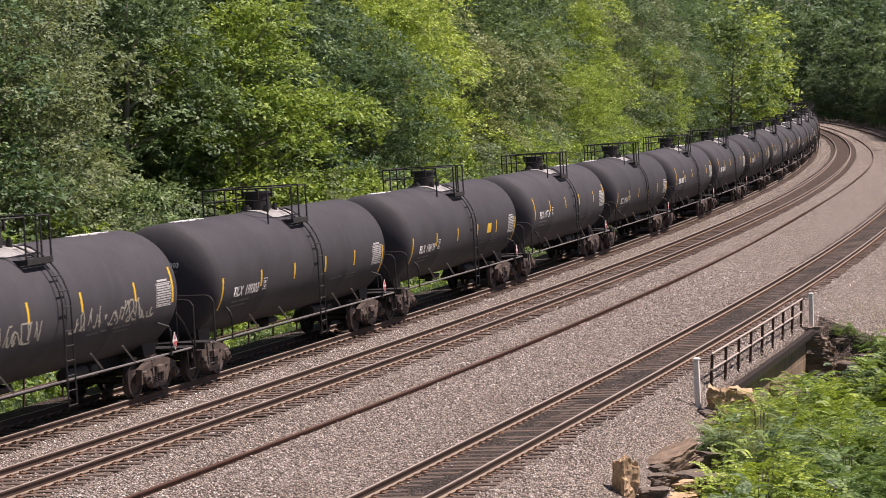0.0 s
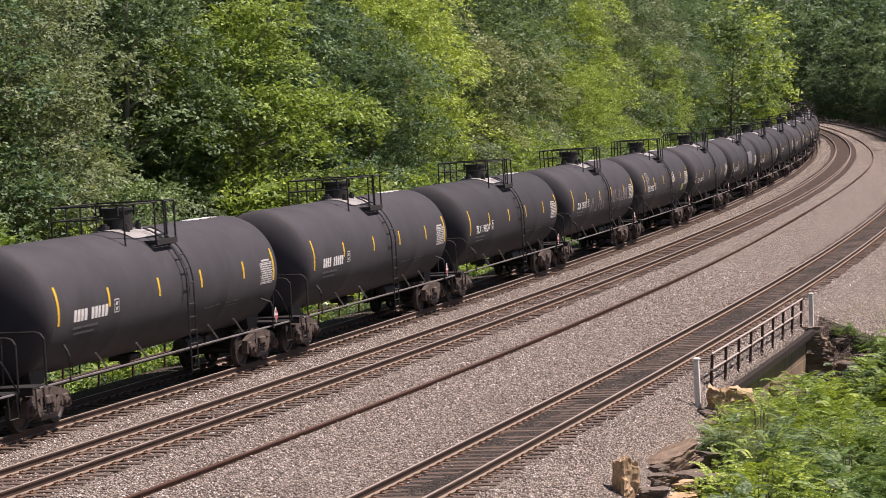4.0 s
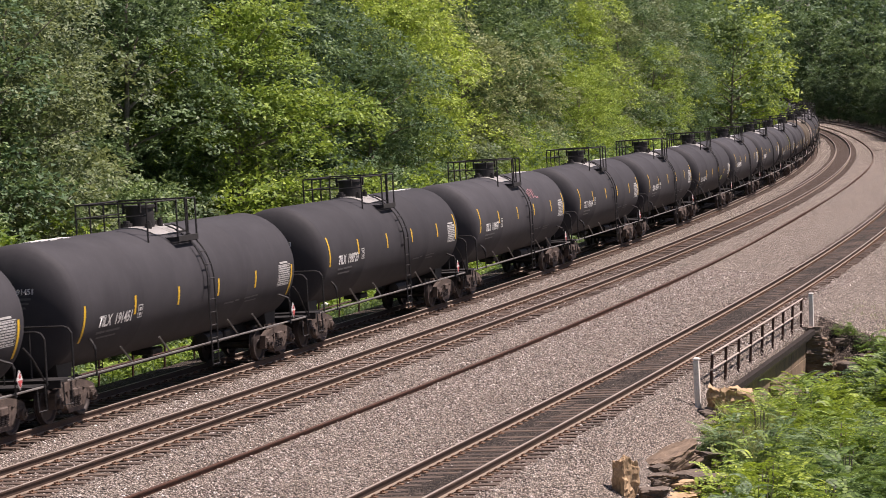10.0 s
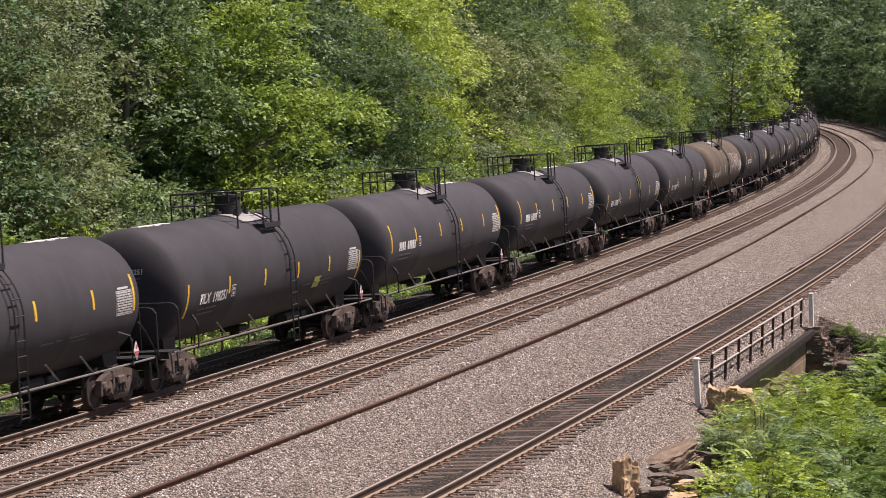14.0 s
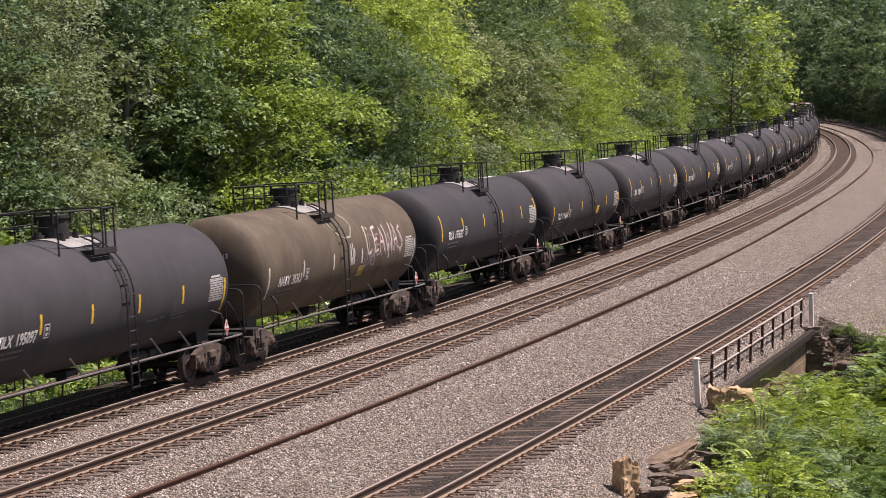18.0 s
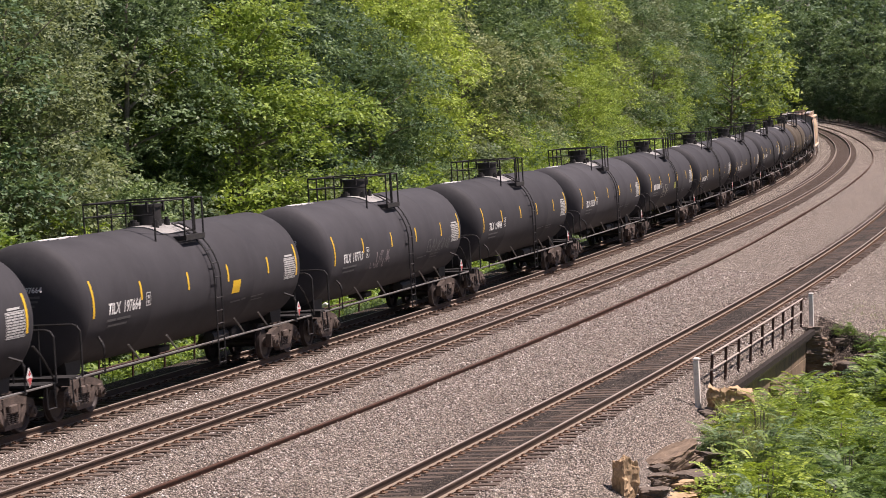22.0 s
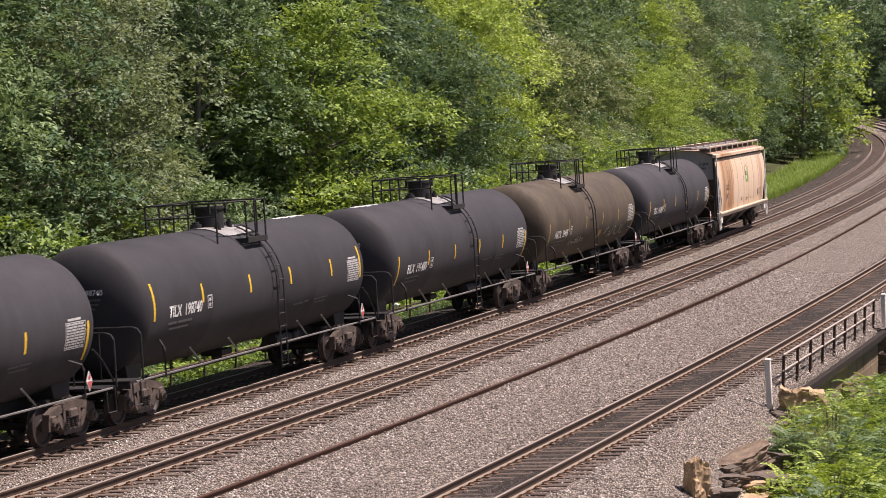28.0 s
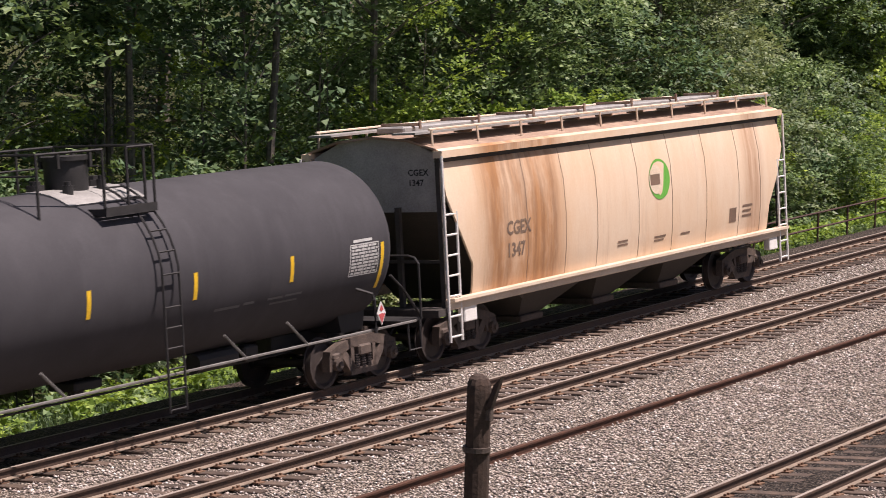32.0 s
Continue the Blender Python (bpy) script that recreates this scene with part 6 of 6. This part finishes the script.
def shrub_meshes(seed, fronds, height, spread, leaf, mat):
    rng = np.random.default_rng(seed)
    v, f = frond_cloud(rng, fronds, height, spread, leaf)
    bm = bmesh.new()
    for k in range(7):
        a = rng.random() * 6.283
        q = spread * 0.7 * rng.random()
        add_rod(bm, (0.15 * math.cos(a), 0.15 * math.sin(a), -0.4), (q * math.cos(a), q * math.sin(a), height * 0.75), 0.022, 5, 0.010)
    tm = bpy.data.meshes.new("stems")
    bm.to_mesh(tm)
    bm.free()
    tm.materials.append(M["bark"])
    return tm, raw_mesh("leaves", v, f, mat)


SHRUBS = [shrub_meshes(900 + i, 480, 1.5, 1.25, 0.105, M["leaf_sumac" if i < 2 else "leaf_mid"]) for i in range(3)]
# same bush in darker leaves that paint the deep shade among them
SHADED_SHRUB = shrub_meshes(910, 480, 1.5, 1.25, 0.105, M["leaf_bush_shade"])
SPOTS = [(19.5, 11.2, 0.7), (17.0, 10.9, 1.0), (14.5, 11.3, 1.05), (12.0, 11.8, 1.0), (9.5, 12.0, 1.1), (7.0, 12.4, 1.1), (22.0, 11.6, 0.7), (24.5, 11.6, 0.9), (26.5, 12.0, 0.9), (19.0, 12.6, 1.2), (15.5, 13.0, 1.25), (12.0, 13.4, 1.3),
         (8.5, 13.8, 1.3), (22.5, 13.2, 1.15), (26.0, 13.5, 1.2), (29.0, 12.2, 0.9), (30.0, 14.0, 1.2), (5.0, 13.2, 1.1), (18.0, 14.6, 1.45), (22.0, 15.2, 1.6), (26.5, 15.5, 1.7), (31.0, 15.8, 1.7), (35.0, 14.8, 1.3), (38.5, 14.0, 1.1), (36.0, 17.0, 1.9), (31.5, 18.0, 2.1),
         (41.0, 16.0, 1.7), (14.0, 15.2, 1.5), (33.5, 12.8, 0.8), (44.0, 14.5, 0.7), (30.5, 10.6, 1.1), (34.0, 10.8, 1.0), (37.5, 11.4, 0.9), (33.0, 16.0, 1.8), (37.5, 15.5, 1.6), (28.5, 16.8, 2.0),
         (25.0, 17.8, 2.2), (40.0, 12.6, 0.9), (26.0, 9.9, 0.85), (29.0, 10.0, 1.25), (32.0, 10.1, 1.2), (35.5, 10.3, 1.05), (41.8, 12.2, 0.7), (42.5, 18.0, 1.8), (39.0, 19.0, 2.0), (22.0, 17.5, 2.0), (33.0, 12.5, 1.5), (36.5, 13.4, 1.8), (38.6, 13.5, 2.0), (40.2, 13.4, 1.9), (43.2, 9.7, 0.32), (43.0, 10.6, 0.40), (43.4, 11.6, 0.45), (34.5, 14.2, 2.1), (37.5, 13.6, 1.6)]
for i, (s, o, sc) in enumerate(SPOTS):
    root = tagged(new("sumac_bush"), "fresh green bush with long feathered leaves on the bank", "bush", "bushes on the near bank")
    tm, lm = SHADED_SHRUB if (o > 12.9 and s < 20) or s > 38 else SHRUBS[i % 3]
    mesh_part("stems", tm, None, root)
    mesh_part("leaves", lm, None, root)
    root.matrix_basis = Matrix.Translation(on_line(s, o, max(ground_z(s, o), -2.9))) @ Matrix.Rotation(i * 1.7, 4, "Z") @ Matrix.Diagonal((sc, sc, sc, 1))


# ---- weeds and grass ----
def grass(name, spots, count, height, mat, label):
    rng = np.random.default_rng(len(spots) + count)
    V, F = [], []
    for i in range(count):
        s0, s1, o0, o1 = spots[i % len(spots)]
        s, o = s0 + (s1 - s0) * rng.random(), o0 + (o1 - o0) * rng.random()
        p = on_line(s, o, ground_z(s, o) - 0.05)
        for b in range(4):
            h = height * (0.5 + 0.8 * rng.random())
            a = rng.random() * 6.283
            d = Vector((math.cos(a), math.sin(a), 0))
            w = Vector((-d.y, d.x, 0)) * h * 0.02
            q = p + Vector((rng.normal() * 0.12, rng.normal() * 0.12, 0))
            m1, tip = q + d * h * 0.15 + Vector((0, 0, h * 0.6)), q + d * h * 0.55 + Vector((0, 0, h))
            k = len(V)
            V.extend([tuple(q - w), tuple(q + w), tuple(m1 + w), tuple(m1 - w), tuple(tip)])
            F.append((k, k + 1, k + 2))
            F.append((k, k + 2, k + 3))
            F.append((k + 3, k + 2, k + 4))
    ob = mesh_part(name, raw_mesh(name, np.array(V), np.array(F), mat), None)
    return tagged(ob, label, "grass", kind="stuff")


grass("tall_weeds", [(-40, 120, -12.5, -8.6), (-40, 60, -11.5, -8.6)], 5000, 0.34, M["leaf_dark"], "fresh green weeds along the foot of the inner track")
grass("low_weeds", [(-40, 130, -11.5, -8.3)], 4000, 0.28, M["leaf_mid"], "low green weeds along the foot of the inner track")
grass("far_grass", [(120, 260, -13, -8.3)], 7000, 0.7, M["leaf_fresh"], "tall yellow-green grass strip beside the inner track")
grass("slope_weeds", [(41.5, 50, 9.4, 12.5)], 350, 0.17, M["leaf_dusty"], "sparse low weeds on the slope beside the culvert")
grass("bank_grass", [(18, 34, 9.6, 11.5), (14, 20, 10.3, 11.6), (18.5, 25, 9.9, 11.0), (27, 40, 9.1, 10.2)], 9500, 0.62, M["leaf_wispy"], "wispy pale grass on the near bank")


grass("dry_grass", [(0.5, 7, 10.9, 12.3)], 420, 0.5, M["leaf_wispy"], "sparse pale grass between the stones of the bank")


def leafy_weeds(count, s0, s1, o0, o1, seed, mat):
    """Broad-leaved weeds in low clumps along the foot of the bank."""
    rng = np.random.default_rng(seed)
    blobs = []
    for i in range(620):
        s, o = s0 + (s1 - s0) * rng.random(), o0 + (o1 - o0) * rng.random()
        p = on_line(s, o, ground_z(s, o) + 0.10)
        blobs.append((p.x, p.y, p.z, 0.22 + 0.34 * rng.random() ** 2))
    v, f = leaf_cloud(rng, blobs, count, 0.13, 0.2, spray=0.22, per=12)
    return tagged(mesh_part("leafy_weeds", raw_mesh("leafy_weeds", v, f, mat), None), "broad-leaved green weeds along the foot of the inner track", "weeds", kind="stuff")


leafy_weeds(60000, -35, 70, -12.0, -8.9, 61, M["leaf_fresh"])
leafy_weeds(40000, -35, 110, -12.4, -8.8, 62, M["leaf_mid"])


# ---- motion of the train ----
def motions():
    o, z = TRACKS["far"]
    oc, zc = o - GAUGE / 2, z - DROP / 2
    times = [float(i) for i in range(33)]
    for k, car in list(CARS.items()) + [(LAST + 1, HOPPER)]:
        s0 = S_REF + k * LENGTH + (HOP_HALF - LENGTH / 2 if k > LAST else 0.0)
        walk(car, [(t, line_pose(s0 - travelled(t), oc, zc, CANT)) for t in times])
        # wheels turn while the car passes close by
        inside = [i / FPS for i in range(0, 32 * FPS + 1) if -20 < s0 - travelled(i / FPS) < 55]
        if not inside:
            continue
        for tr in car.children:
            if not tr.name.startswith("truck"):
                continue
            for w in tr.children:
                if not w.name.startswith("wheelset"):
                    continue
                at = w.matrix_basis.translation.copy()
                spin = [(t, Matrix.Translation(at) @ Matrix.Rotation(-travelled(t) / 0.46, 4, "Y")) for t in inside]
                if spin[0][0] > 0.01:
                    spin.insert(0, (0.0, spin[0][1]))
                if spin[-1][0] < 31.99:
                    spin.append((32.0, spin[-1][1]))
                walk(w, spin)


motions()
